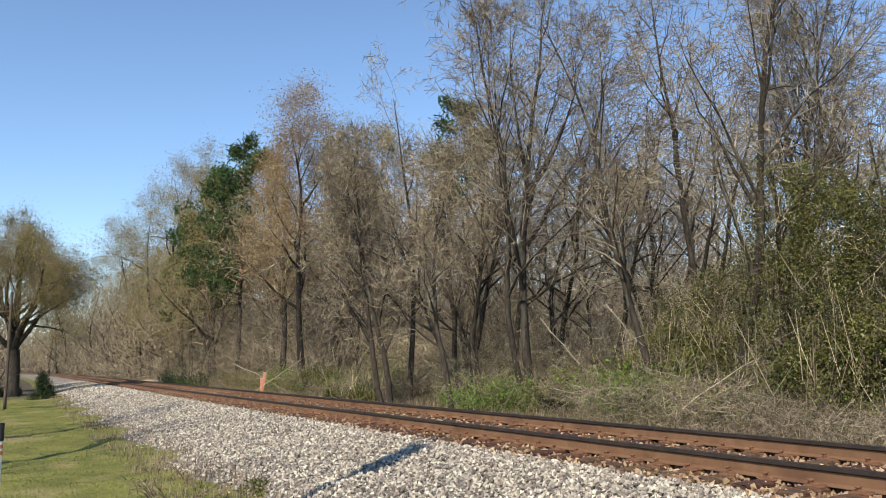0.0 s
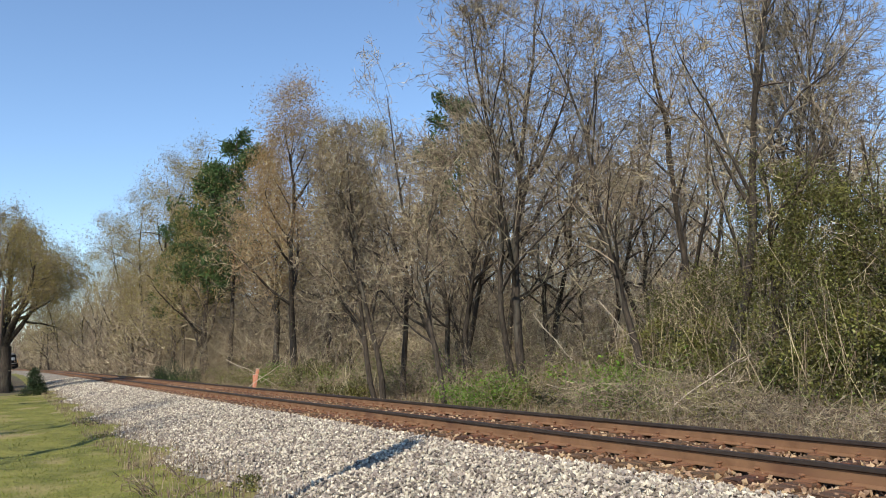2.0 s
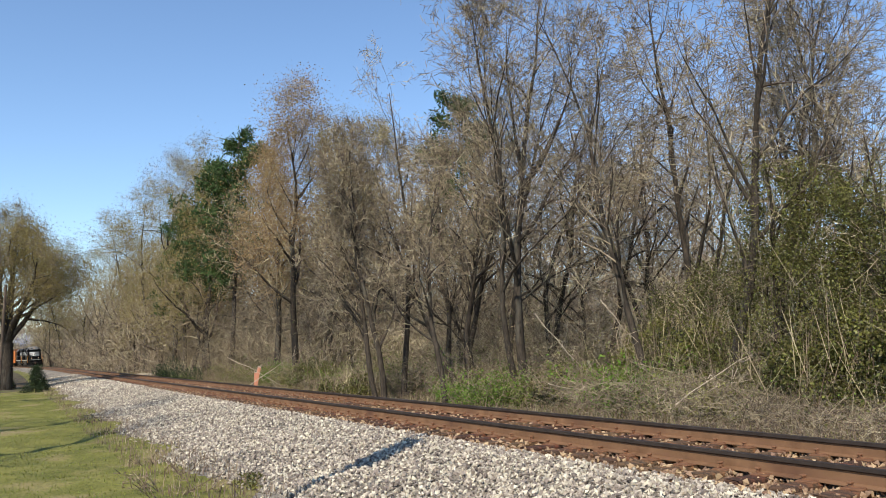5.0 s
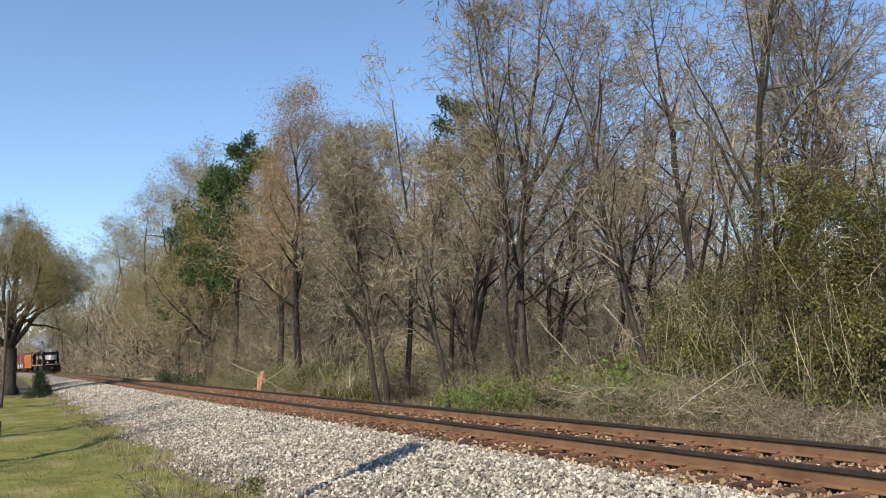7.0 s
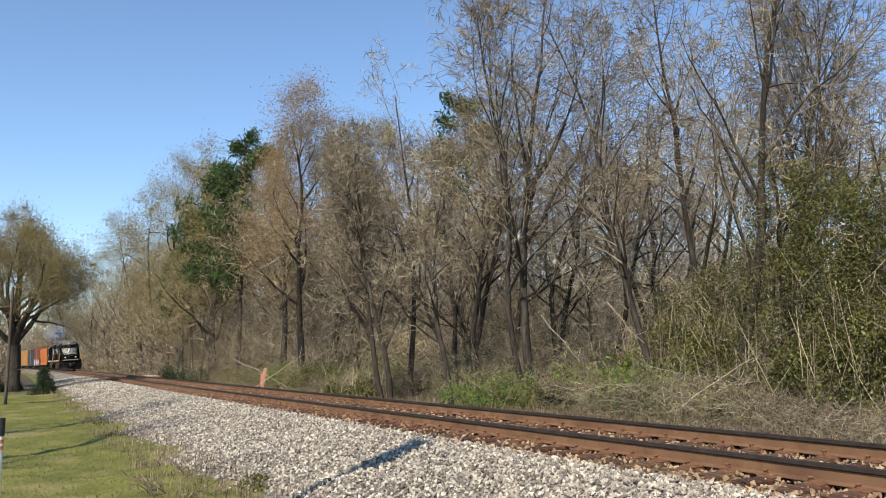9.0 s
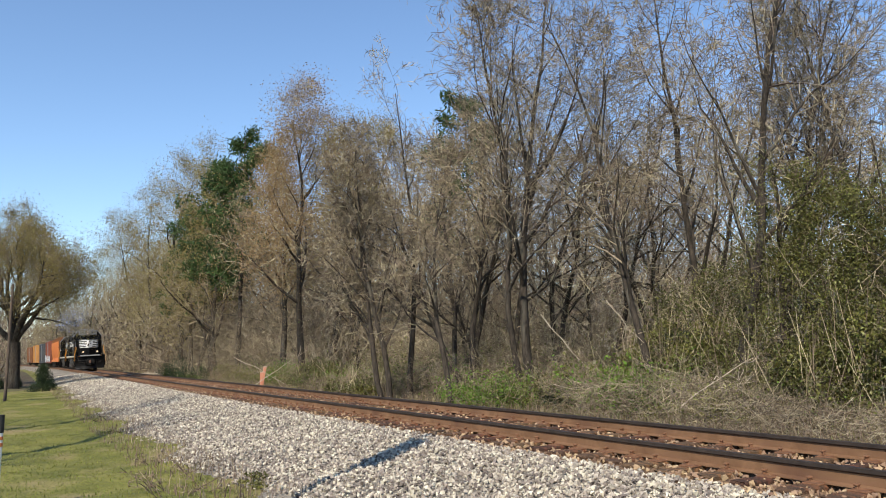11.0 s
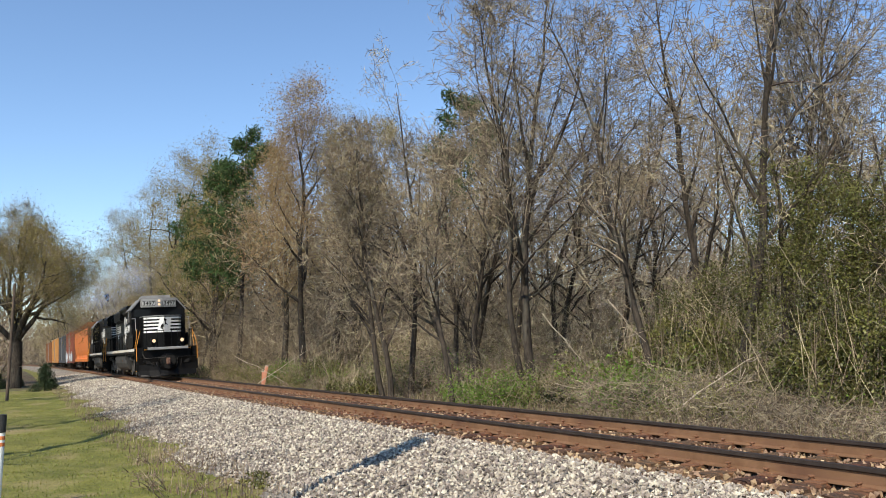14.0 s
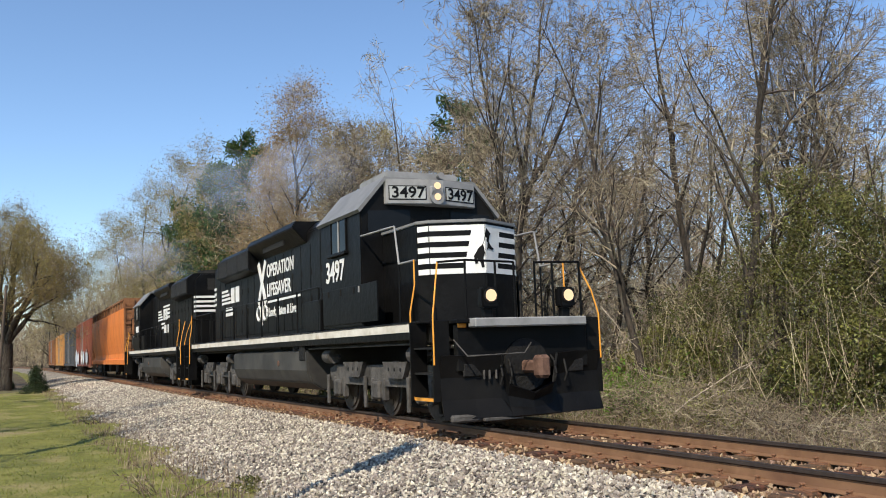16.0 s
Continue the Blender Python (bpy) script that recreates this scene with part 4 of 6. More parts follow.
def truck(root, x, axles, six):
    """A bogie: side frames with pedestals, springs, cylinders and brake gear on both sides."""
    half = max(abs(a) for a in axles) + 0.55
    bogie = tagged(new("truck"), "dusty cast-steel truck")
    bogie.parent = root
    bogie.location = (0, 0, 0)
    for sgn in (1, -1):
        bm = bmesh.new()
        bar = [(x - half, 0.66), (x - half, 0.9), (x - half + 0.3, 0.98), (x + half - 0.3, 0.98), (x + half, 0.9), (x + half, 0.66), (x + half - 0.35, 0.58), (x - half + 0.35, 0.58)]
        a = [bm.verts.new((px, sgn * 0.98, pz)) for px, pz in bar]
        b = [bm.verts.new((px, sgn * 1.10, pz)) for px, pz in bar]
        for i in range(len(bar)):
            bm.faces.new((a[i], a[(i + 1) % len(bar)], b[(i + 1) % len(bar)], b[i]))
        bm.faces.new(a)
        bm.faces.new(b)
        bmesh.ops.recalc_face_normals(bm, faces=bm.faces[:])
        part("side_frame", bm, M_TRUCK, bogie)
        for ax in axles:
            bm = box_bm(x + ax, sgn * 1.10, 0.50, 0.36, 0.16, 0.34, 0.04)
            part("journal_box", bm, M_TRUCK, bogie)
            for dx in (-0.27, 0.27):
                part("pedestal", box_bm(x + ax + dx, sgn * 1.06, 0.52, 0.12, 0.12, 0.42, 0.02), M_TRUCK, bogie)
        if six:
            for k in range(len(axles) - 1):
                mid = x + (axles[k] + axles[k + 1]) / 2
                bm = slab([(mid - 0.55, sgn * 1.12), (mid + 0.55, sgn * 1.12), (mid + 0.55, sgn * 1.20), (mid - 0.55, sgn * 1.20)], 0.74, 1.04)
                for v in bm.verts:
                    if v.co.z < 0.8:
                        v.co.x = mid + (v.co.x - mid) * 0.62
                part("equaliser_plate", bm, M_TRUCK, bogie)
                for q in (-0.26, 0, 0.26):
                    part("plate_hole", cyl((mid + q, sgn * 1.196, 0.9), (mid + q, sgn * 1.206, 0.9), 0.035, 10), M_UNDER, bogie)
            for dx in (-half + 0.35, half - 0.5):
                part("brake_cylinder", cyl((x + dx, sgn * 1.18, 1.16), (x + dx + 0.42, sgn * 1.18, 1.16), 0.15, 14), M_TRUCK, bogie)
                part("brake_rod", cyl((x + dx - 0.3, sgn * 1.18, 1.16), (x + dx, sgn * 1.18, 1.16), 0.03, 8), M_UNDER, bogie)
            for ax in axles:
                part("brake_hanger", box_bm(x + ax + 0.5, sgn * 1.16, 0.46, 0.09, 0.06, 0.62, 0.015), M_TRUCK, bogie)
                part("brake_shoe", box_bm(x + ax + 0.56, sgn * 0.86, 0.5, 0.08, 0.12, 0.36, 0.02), M_TRUCK, bogie)
        else:
            for q in (-0.15, 0.0, 0.15):
                part("spring", cyl((x + q, sgn * 1.06, 0.30), (x + q, sgn * 1.06, 0.58), 0.06, 8), M_TRUCK, bogie)
        part("cross_bolster", box_bm(x, sgn * 0.5, 0.86, 0.5, 1.0, 0.16, 0.02), M_UNDER, bogie)
    for ax in axles:
        wheelset(x + ax, bogie, 0.51 if six else 0.46)
    return bogie


def locomotive(length, lead, label, marks):
    """A hood diesel: nose at x 1.4, cab 3.0 to 5.7, long hood behind; lead: the detailed leading unit."""
    L = length
    root = tagged(new("locomotive"), label, "locomotive", "locomotives of the train")
    six = L > 20
    hood_end = L - 2.3 if six else L - 1.0
    flare = (8.5, 12.85) if six else (8.6, 12.9)
    rad = (12.95, 16.9) if six else (13.2, 16.8)
    # underframe and sills
    part("underframe", box_bm(L / 2, 0, 1.50, L - 1.5, 2.5, 0.32, 0.02), M_UNDER, root)
    part("walkway", box_bm(L / 2 + 0.1, 0, 1.685, L - 2.0, 3.02, 0.05, 0.01), M_BLACK, root)
    for sgn in (1, -1):
        part("side_sill", box_bm(L / 2 + 0.1, sgn * 1.46, 1.53, L - 2.3, 0.07, 0.24, 0.01), M_BLACK, root)
        part("sill_stripe", box_bm(L / 2 + 0.1, sgn * 1.503, 1.615, L - 2.4, 0.014, 0.155), M_CREAM, root, "soiled cream-white sill stripe")
    # cab
    sec = [(-1.50, 1.72), (1.50, 1.72), (1.50, 3.98), (0.98, 4.55), (-0.98, 4.55), (-1.50, 3.98)]
    cab = part("cab", soften(prism(sec, 3.52, 5.72), 0.025), M_BLACK, root)
    roof = bmesh.new()
    outer = [(1.58, 3.93), (1.0, 4.60), (-1.0, 4.60), (-1.58, 3.93), (-1.53, 3.88), (-0.98, 4.53), (0.98, 4.53), (1.53, 3.88)]
    # roof in a lighter grey than the black cab below
    part("cab_roof", prism(outer, 3.45, 5.85), M_GREYROOF, root, "grey overhanging cab roof")
    for sgn in (1, -1):
        fr = [(4.28, sgn * 1.505, 3.24), (5.10, sgn * 1.505, 3.24), (5.10, sgn * 1.505, 3.90), (4.28, sgn * 1.505, 3.90)]
        fr = fr if sgn < 0 else fr[::-1]
        w = face_part("side_window", fr, M_GLASS, cab, 0.006, "dark cab side window")
        for xx in (4.26, 4.68, 5.12):
            part("window_post", box_bm(xx, sgn * 1.515, 3.57, 0.045, 0.03, 0.70, 0.005), M_GREYTRIM if xx == 4.68 else M_BLACK, w)
        part("arm_rest", box_bm(4.69, sgn * 1.54, 3.20, 1.0, 0.10, 0.06, 0.01), M_BLACK, cab)
        part("cab_panel", box_bm(4.2, sgn * 1.508, 2.15, 2.9, 0.03, 0.72, 0.006), M_BLACK, cab)
        for xx in (3.6, 3.9, 4.6, 5.3):
            part("panel_latch", box_bm(xx, sgn * 1.53, 2.42, 0.05, 0.02, 0.12, 0.004), M_GREYTRIM if xx == 3.6 else M_UNDER, cab)
        q = [(3.505, sgn * 0.45, 3.52), (3.505, sgn * 1.35, 3.52), (3.505, sgn * 1.35, 3.92), (3.505, sgn * 0.45, 3.98)]
        face_part("windshield", q if sgn < 0 else q[::-1], M_GLASS, cab, 0.006, "black cab windshield")
    # nose with a shallow ridge
    plan = [(3.52, -1.05), (2.06, -1.02), (1.86, -0.88), (1.42, 0.0), (1.86, 0.88), (2.06, 1.02), (3.52, 1.05)]
    nose = part("nose", soften(slab(plan, 1.71, 3.44), 0.02), M_BLACK, root)
    cap = [(3.52, -1.08), (2.04, -1.05), (1.83, -0.90), (1.385, 0.0), (1.83, 0.90), (2.04, 1.05), (3.52, 1.08)]
    part("nose_cap", soften(slab(cap, 3.44, 3.50), 0.01), M_GREYROOF if lead else M_BLACK, nose)
    part("nose_band", slab([(x - 0.004 if x < 3 else x, y * 1.004) for x, y in plan], 3.415, 3.44), M_BLACK, nose)

    def on_nose(u, z):
        """A place on the nose front, u metres across."""
        a = abs(u)
        x = 1.42 + 0.44 * a / 0.88 if a <= 0.88 else 1.86 + 0.20 * (a - 0.88) / 0.14
        return (x, u, z)

    def nose_quad(u0, u1, z0, z1, mat, name, cut=0.0, label=""):
        c = [on_nose(u0, z0), on_nose(u1 + cut, z0), on_nose(u1, z1), on_nose(u0, z1)]
        n = (Vector(c[1]) - Vector(c[0])).cross(Vector(c[2]) - Vector(c[0]))
        face_part(name, c if n.x < 0 else c[::-1], mat, nose, 0.007, label)

    z0, z1 = 2.54, 3.40
    st = (z1 - z0) / 9
    for k in range(5):
        a, b = z0 + 2 * k * st, z0 + (2 * k + 1) * st
        nose_quad(0.875, 0.36 - 0.17 * (2 * k + 1) / 9, a, b, M_WHITE, "nose_stripe", 0.019)
        nose_quad(1.012, 0.885, a, b, M_WHITE, "nose_stripe")
        nose_quad(-0.875, -0.32 - 0.12 * (2 * k + 1) / 9, a, b, M_WHITE, "nose_stripe", 0.0133)
        nose_quad(-0.885, -1.012, a, b, M_WHITE, "nose_stripe")
    nose_quad(0.003, 0.19, z0, z1, M_WHITE, "nose_panel", 0.17, "white panel behind a dark emblem")
    nose_quad(-0.003, -0.44, z0, z1, M_WHITE, "nose_panel", 0.12, "white panel behind a dark emblem")
    emblem = [(-0.04, 3.33), (-0.16, 3.24), (-0.12, 3.20), (-0.09, 3.10), (-0.14, 3.03), (-0.23, 2.98), (-0.20, 2.95), (-0.08, 2.98), (0.02, 2.88),
              (0.045, 2.79), (0.03, 2.64), (0.07, 2.63), (0.10, 2.76), (0.14, 2.80), (0.13, 2.71), (0.17, 2.70), (0.19, 2.84), (0.155, 2.90),
              (0.12, 2.97), (0.05, 3.04), (0.02, 3.12), (0.0, 3.25)]
    c = [(on_nose(u, z)[0] - 0.012, u, z) for u, z in emblem]
    bm = bmesh.new()
    f = bm.faces.new([bm.verts.new(p) for p in c])
    e = bmesh.ops.extrude_face_region(bm, geom=[f])
    for v in e["geom"]:
        if isinstance(v, bmesh.types.BMVert):
            v.co.x -= 0.006
    bmesh.ops.triangulate(bm, faces=bm.faces[:])
    bmesh.ops.recalc_face_normals(bm, faces=bm.faces[:])
    part("emblem", bm, M_BLACK, nose, "plain dark emblem shape")
    # number boards and headlamp
    house = part("number_board_housing", soften(slab([(3.7, -1.02), (3.42, -0.98), (3.22, -0.16), (3.22, 0.16), (3.42, 0.98), (3.7, 1.02)], 4.06, 4.55), 0.012), M_GREYTRIM, root, "pale grey number board housing")
    for sgn in (1, -1):
        d = Vector((0.20, sgn * 0.82, 0)).normalized()
        c0 = Vector((3.22, sgn * 0.16, 0)) + d * 0.05
        c1 = Vector((3.42, sgn * 0.98, 0)) - d * 0.04
        q = [(*c0.xy, 4.14), (*c1.xy, 4.14), (*c1.xy, 4.42), (*c0.xy, 4.42)]
        n = (Vector(q[1]) - Vector(q[0])).cross(Vector(q[2]) - Vector(q[0]))
        board = face_part("number_board", q if n.x < 0 else q[::-1], M_BLACK, house, 0.008)
        c0, c1 = c0 + d * 0.02, c1 - d * 0.02
        q = [(*c0.xy, 4.16), (*c1.xy, 4.16), (*c1.xy, 4.40), (*c0.xy, 4.40)]
        face_part("board_face", q if n.x < 0 else q[::-1], M_BOARD, board, 0.014, "pale number board face")
        if marks:
            right = d if sgn < 0 else -d
            start = c0 if sgn < 0 else c1
            out = right.cross(Vector((0, 0, 1)))
            o = start + right * 0.03 + out * 0.017
            mm = Matrix(((right.x, 0, out.x, o.x), (right.y, 0, out.y, o.y), (0, 1, out.z, 4.185), (0, 0, 0, 1)))
            lettering("3497", 0.30, mm, M_BLACK, board, "numerals", 1.12)
    lamp = part("headlamp_housing", cyl((3.16, 0, 4.20), (3.24, 0, 4.20), 0.15, 18), M_GREYTRIM, house)
    box_m = box_bm(3.20, 0, 4.31, 0.08, 0.30, 0.22, 0.03)
    part("headlamp_box", box_m, M_GREYTRIM, house)
    for z in (4.20, 4.42):
        part("headlamp", cyl((3.145, 0, z), (3.165, 0, z), 0.07, 16), M_LAMP if lead else M_LENS, lamp, "lit round headlamp" if lead else "")
    part("roof_box", soften(box_bm(4.3, 0.1, 4.67, 1.4, 1.6, 0.18), 0.03), M_GREYTRIM, root, "grey air-conditioner box on the roof")
    part("horn", cyl((3.75, -0.25, 4.70), (3.45, -0.25, 4.70), 0.03, 10, 0.07), M_GREYTRIM, root)
    # long hood
    hs = [(-0.90, 1.71), (0.90, 1.71), (0.90, 4.22), (0.66, 4.46), (-0.66, 4.46), (-0.90, 4.22)]
    hood = part("long_hood", soften(prism(hs, 5.74, hood_end), 0.03), M_BLACK, root)
    fl = [(-0.92, 3.95), (0.92, 3.95), (1.28, 4.32), (1.20, 4.48), (-1.20, 4.48), (-1.28, 4.32)]
    part("brake_blister", soften(prism(fl, *flare), 0.02), M_BLACK, hood, "flared dynamic brake housing")
    rd = [(-0.93, 3.62), (0.93, 3.62), (1.20, 3.72), (1.20, 4.30), (0.95, 4.50), (-0.95, 4.50), (-1.20, 4.30), (-1.20, 3.72)]
    part("radiator_housing", soften(prism(rd, *rad), 0.02), M_BLACK, hood)
    for sgn in (1, -1):
        n = 3
        w = (rad[1] - rad[0]) / n
        for k in range(n):
            part("radiator_grille", box_bm(rad[0] + w * (k + 0.5), sgn * 1.205, 4.01, w - 0.06, 0.02, 0.50), M_SEAL, hood, "dark radiator grille")
        x = 6.0
        while x < hood_end - 0.8:
            zt = 3.90 if flare[0] - 0.4 < x < rad[1] else 4.15
            if rad[0] - 0.5 < x < rad[1]:
                zt = 3.55
            door = part("hood_door", box_bm(x + 0.36, sgn * 0.905, (1.85 + zt) / 2, 0.70, 0.028, zt - 1.85, 0.006), M_BLACK, hood)
            part("door_latch", box_bm(x + 0.66, sgn * 0.925, 2.55, 0.03, 0.02, 0.16, 0.004), M_UNDER, door)
            part("door_latch", box_bm(x + 0.66, sgn * 0.925, 3.2, 0.03, 0.02, 0.16, 0.004), M_UNDER, door)
            x += 0.74
        part("blister_grille", box_bm((flare[0] + flare[1]) / 2, sgn * 1.12, 4.14, (flare[1] - flare[0]) * 0.45, 0.03, 0.22), M_SEAL, hood)
    for xc in ((rad[0] + 0.8), (rad[0] + rad[1]) / 2, rad[1] - 0.8):
        part("roof_fan", cyl((xc, 0, 4.48), (xc, 0, 4.66), 0.62, 24), M_UNDER, hood)
    for xc in (flare[0] + 1.2, flare[1] - 1.2):
        part("roof_fan", cyl((xc, 0, 4.46), (xc, 0, 4.62), 0.6, 24), M_UNDER, hood)
    part("exhaust_stack", box_bm(flare[0] - 0.5, 0, 4.56, 0.45, 0.7, 0.22, 0.03), M_UNDER, hood)
    part("hood_hatch", box_bm(6.4, 0, 4.48, 1.1, 1.2, 0.1, 0.02), M_UNDER, hood)
    # white bars on the rear of the hood
    for k in range(4):
        a = 3.02 + 0.18 * k
        part("end_stripe", box_bm(hood_end + 0.004, 0, a, 0.012, 1.80, 0.085), M_WHITE, hood)
        for sgn in (1, -1):
            part("end_stripe", box_bm(hood_end - 0.16, sgn * 0.923, a, 0.30, 0.012, 0.085), M_WHITE, hood)
    part("end_grille", box_bm(hood_end + 0.006, 0, 4.05, 0.014, 0.9, 0.45), M_SEAL, hood)
    part("end_lamp", cyl((hood_end, 0.55, 2.35), (hood_end + 0.06, 0.55, 2.35), 0.11, 14), M_GREYTRIM, hood)
    # ends: platforms, steps, pilots
    for end in (0, 1):
        def ex(x):
            return x if end == 0 else L - x
        part("anticlimber", box_bm(ex(0.14), 0, 1.63, 0.24, 2.12, 0.145, 0.02), M_GREYTRIM if end == 0 else M_CREAM, root, "pale grey anticlimber edge")
        part("end_platform", box_bm(ex(0.75), 0, 1.66, 1.1, 2.6, 0.06, 0.01), M_BLACK, root)
        part("end_plate", box_bm(ex(0.36), 0, 1.25, 0.12, 2.5, 0.75, 0.02), M_BLACK, root)
        if end == 0:
            bm = bmesh.new()
            ys = (-1.5, -0.95, -0.52, -0.40, 0.0, 0.40, 0.52, 0.95, 1.5)
            tops = (1.14, 1.14, 1.12, 0.66, 0.52, 0.66, 1.12, 1.14, 1.14)
            rows_ = []
            for yy, tz in zip(ys, tops):
                fore = 0.36 - 0.34 * (1 - abs(yy) / 1.5)
                col = []
                for q, dx in ((0.0, 0.0), (0.3, 0.10), (0.65, 0.13), (1.0, 0.05)):
                    z = 0.15 + (tz - 0.15) * q
                    col.append(bm.verts.new((fore + dx - 0.05 * (abs(yy) > 1.4), yy, z)))
                rows_.append(col)
            for i in range(len(ys) - 1):
                for j in range(3):
                    bm.faces.new((rows_[i][j], rows_[i + 1][j], rows_[i + 1][j + 1], rows_[i][j + 1]))
            bmesh.ops.recalc_face_normals(bm, faces=bm.faces[:])
            bmesh.ops.solidify(bm, geom=bm.faces[:], thickness=0.035)
            plow = part("snow_plow", bm, M_BLACK, root, "scuffed black snow plow with a notch for the coupler")
            for sgn in (1, -1):
                part("plow_brace", box_bm(0.60, sgn * 1.0, 0.72, 0.30, 0.05, 0.75, 0.01), M_UNDER, plow)
                part("wing_bracket", box_bm(0.315, sgn * 0.98, 0.90, 0.05, 0.34, 0.22, 0.02), M_UNDER, plow)
                part("reflector", box_bm(0.30, sgn * 1.15, 1.60, 0.03, 0.16, 0.07, 0.008), M_HAND, root, "orange reflector")
            part("pilot_plate", box_bm(0.78, 0, 0.74, 0.06, 2.7, 1.05, 0.02), M_UNDER, root)
            for yy in (0.62, 0.74, 0.84):
                part("hose_coupling", box_bm(0.20, yy, 0.82, 0.05, 0.03, 0.15, 0.012), M_TRUCK, root, "pale metal hose coupling")
            part("scuff", box_bm(0.27, 1.12, 0.17, 0.1, 0.6, 0.12, 0.03), M_TRUCK, plow)
            part("plow_edge", box_bm(0.15, 0.55, 0.14, 0.08, 0.7, 0.05, 0.01), M_TRUCK, plow)
        else:
            part("pilot_plate", box_bm(ex(0.30), 0, 0.72, 0.08, 2.7, 1.0, 0.02), M_BLACK, root)
        co = part("coupler", box_bm(ex(0.15), 0, 0.92, 0.7, 0.2, 0.2, 0.04), M_COUPLER, root, "rusty brown coupler")
        part("coupler_knuckle", box_bm(ex(-0.22), 0.04, 0.92, 0.24, 0.22, 0.36, 0.05), M_COUPLER, co)
        part("coupler_pocket", cyl((ex(0.26), 0, 0.95), (ex(0.34), 0, 0.95), 0.42, 20), M_UNDER, root)
        for sgn in (1, -1):
            part("step_side", box_bm(ex(0.42), sgn * 1.47, 1.06, 0.035, 0.30, 1.26, 0.006), M_BLACK, root)
            part("step_side", box_bm(ex(1.22), sgn * 1.47, 1.06, 0.035, 0.30, 1.26, 0.006), M_BLACK, root)
            for z in (0.46, 0.86, 1.26):
                stp = part("step_tread", box_bm(ex(0.82), sgn * 1.42, z, 0.78, 0.28, 0.03), M_UNDER, root)
                if z == 0.46:
                    part("step_edge", box_bm(ex(0.82), sgn * 1.565, z, 0.78, 0.014, 0.05), M_HAND, stp)
            rail_part("grab_rail", [(ex(0.40), sgn * 1.60, 1.0), (ex(0.40), sgn * 1.60, 1.75), (ex(0.46), sgn * 1.52, 2.15), (ex(0.62), sgn * 1.38, 2.62)], M_HAND, root, 0.015, "amber grab rail beside the steps")
            rail_part("grab_rail", [(ex(1.25), sgn * 1.58, 1.0), (ex(1.25), sgn * 1.58, 1.85), (ex(1.22), sgn * 1.50, 2.3), (ex(1.22), sgn * 1.50, 2.72)], M_HAND, root, 0.015, "amber grab rail beside the steps")
            rail_part("end_handrail", [(ex(0.22), sgn * 0.20, 1.70), (ex(0.22), sgn * 0.20, 2.60), (ex(0.22), sgn * 1.1, 2.62), (ex(0.62), sgn * 1.38, 2.62)], M_BLACK, root, 0.02)
            for y in (0.55, 1.1):
                rail_part("stanchion", [(ex(0.22), sgn * y, 1.70), (ex(0.22), sgn * y, 2.62)], M_BLACK, root, 0.022)
        rail_part("uncoupling_bar", [(ex(0.22), 1.35, 1.38), (ex(0.05), 1.2, 1.12), (ex(0.0), 0.2, 1.14), (ex(-0.05), 0.1, 1.3)], M_TRUCK, root, 0.012)
        for y in (0.35, 0.52, -0.5, -0.7):
            rail_part("air_hose", [(ex(0.40), y, 1.15), (ex(0.22), y, 1.0), (ex(0.12), y + 0.03, 0.78), (ex(0.16), y + 0.05, 0.66)], M_UNDER, root, 0.02)
    for sgn in (1, -1):
        box = part("ditch_light", soften(box_bm(0.16, sgn * 0.74, 2.02, 0.18, 0.30, 0.34), 0.03), M_BLACK, root, "black ditch light housing")
        part("lamp_rim", cyl((0.055, sgn * 0.74, 2.05), (0.075, sgn * 0.74, 2.05), 0.125, 18), M_UNDER, box)
        part("lamp_lens", cyl((0.042, sgn * 0.74, 2.05), (0.06, sgn * 0.74, 2.05), 0.095, 18), (M_LAMP_DIM if sgn < 0 else M_LAMP_DIM) if lead else M_LENS, box, "lit round ditch lamp")
        part("lamp_stand", box_bm(0.2, sgn * 0.74, 1.78, 0.10, 0.16, 0.16, 0.01), M_BLACK, box)
        # walkway handrails with stanchions
        pts = [(1.25, sgn * 1.46, 2.72), (1.9, sgn * 1.46, 2.72), (2.05, sgn * 1.46, 3.40), (3.5, sgn * 1.50, 3.42)]
        rail_part("nose_handrail", pts, M_GREYTRIM if lead else M_BLACK, root, 0.02, "bright bent handrail")
        rail_part("stanchion", [(1.9, sgn * 1.46, 1.7), (1.9, sgn * 1.46, 2.72)], M_BLACK, root, 0.02)
        rail_part("walkway_handrail", [(5.8, sgn * 1.46, 2.62), (6.1, sgn * 1.46, 2.66), (L - 1.25, sgn * 1.46, 2.66)], M_BLACK, root, 0.018)
        x = 6.1
        while x < L - 1.2:
            rail_part("stanchion", [(x, sgn * 1.46, 1.62), (x, sgn * 1.46, 2.66)], M_BLACK, root, 0.022)
            x += 1.52
        part("battery_box", box_bm(6.5, sgn * 1.2, 2.05, 1.0, 0.55, 0.68, 0.02), M_BLACK, root)
        # tank, reservoirs
    tk = (7.1, 13.9) if six else (5.9, 11.9)
    sec = [(1.42, 1.30), (1.42, 0.86), (1.30, 0.58), (1.02, 0.40), (-1.02, 0.40), (-1.30, 0.58), (-1.42, 0.86), (-1.42, 1.30), (-1.2, 1.36), (1.2, 1.36)]
    tank = part("fuel_tank", soften(prism(sec, *tk), 0.03), M_TANK, root, "dusty dark fuel tank")
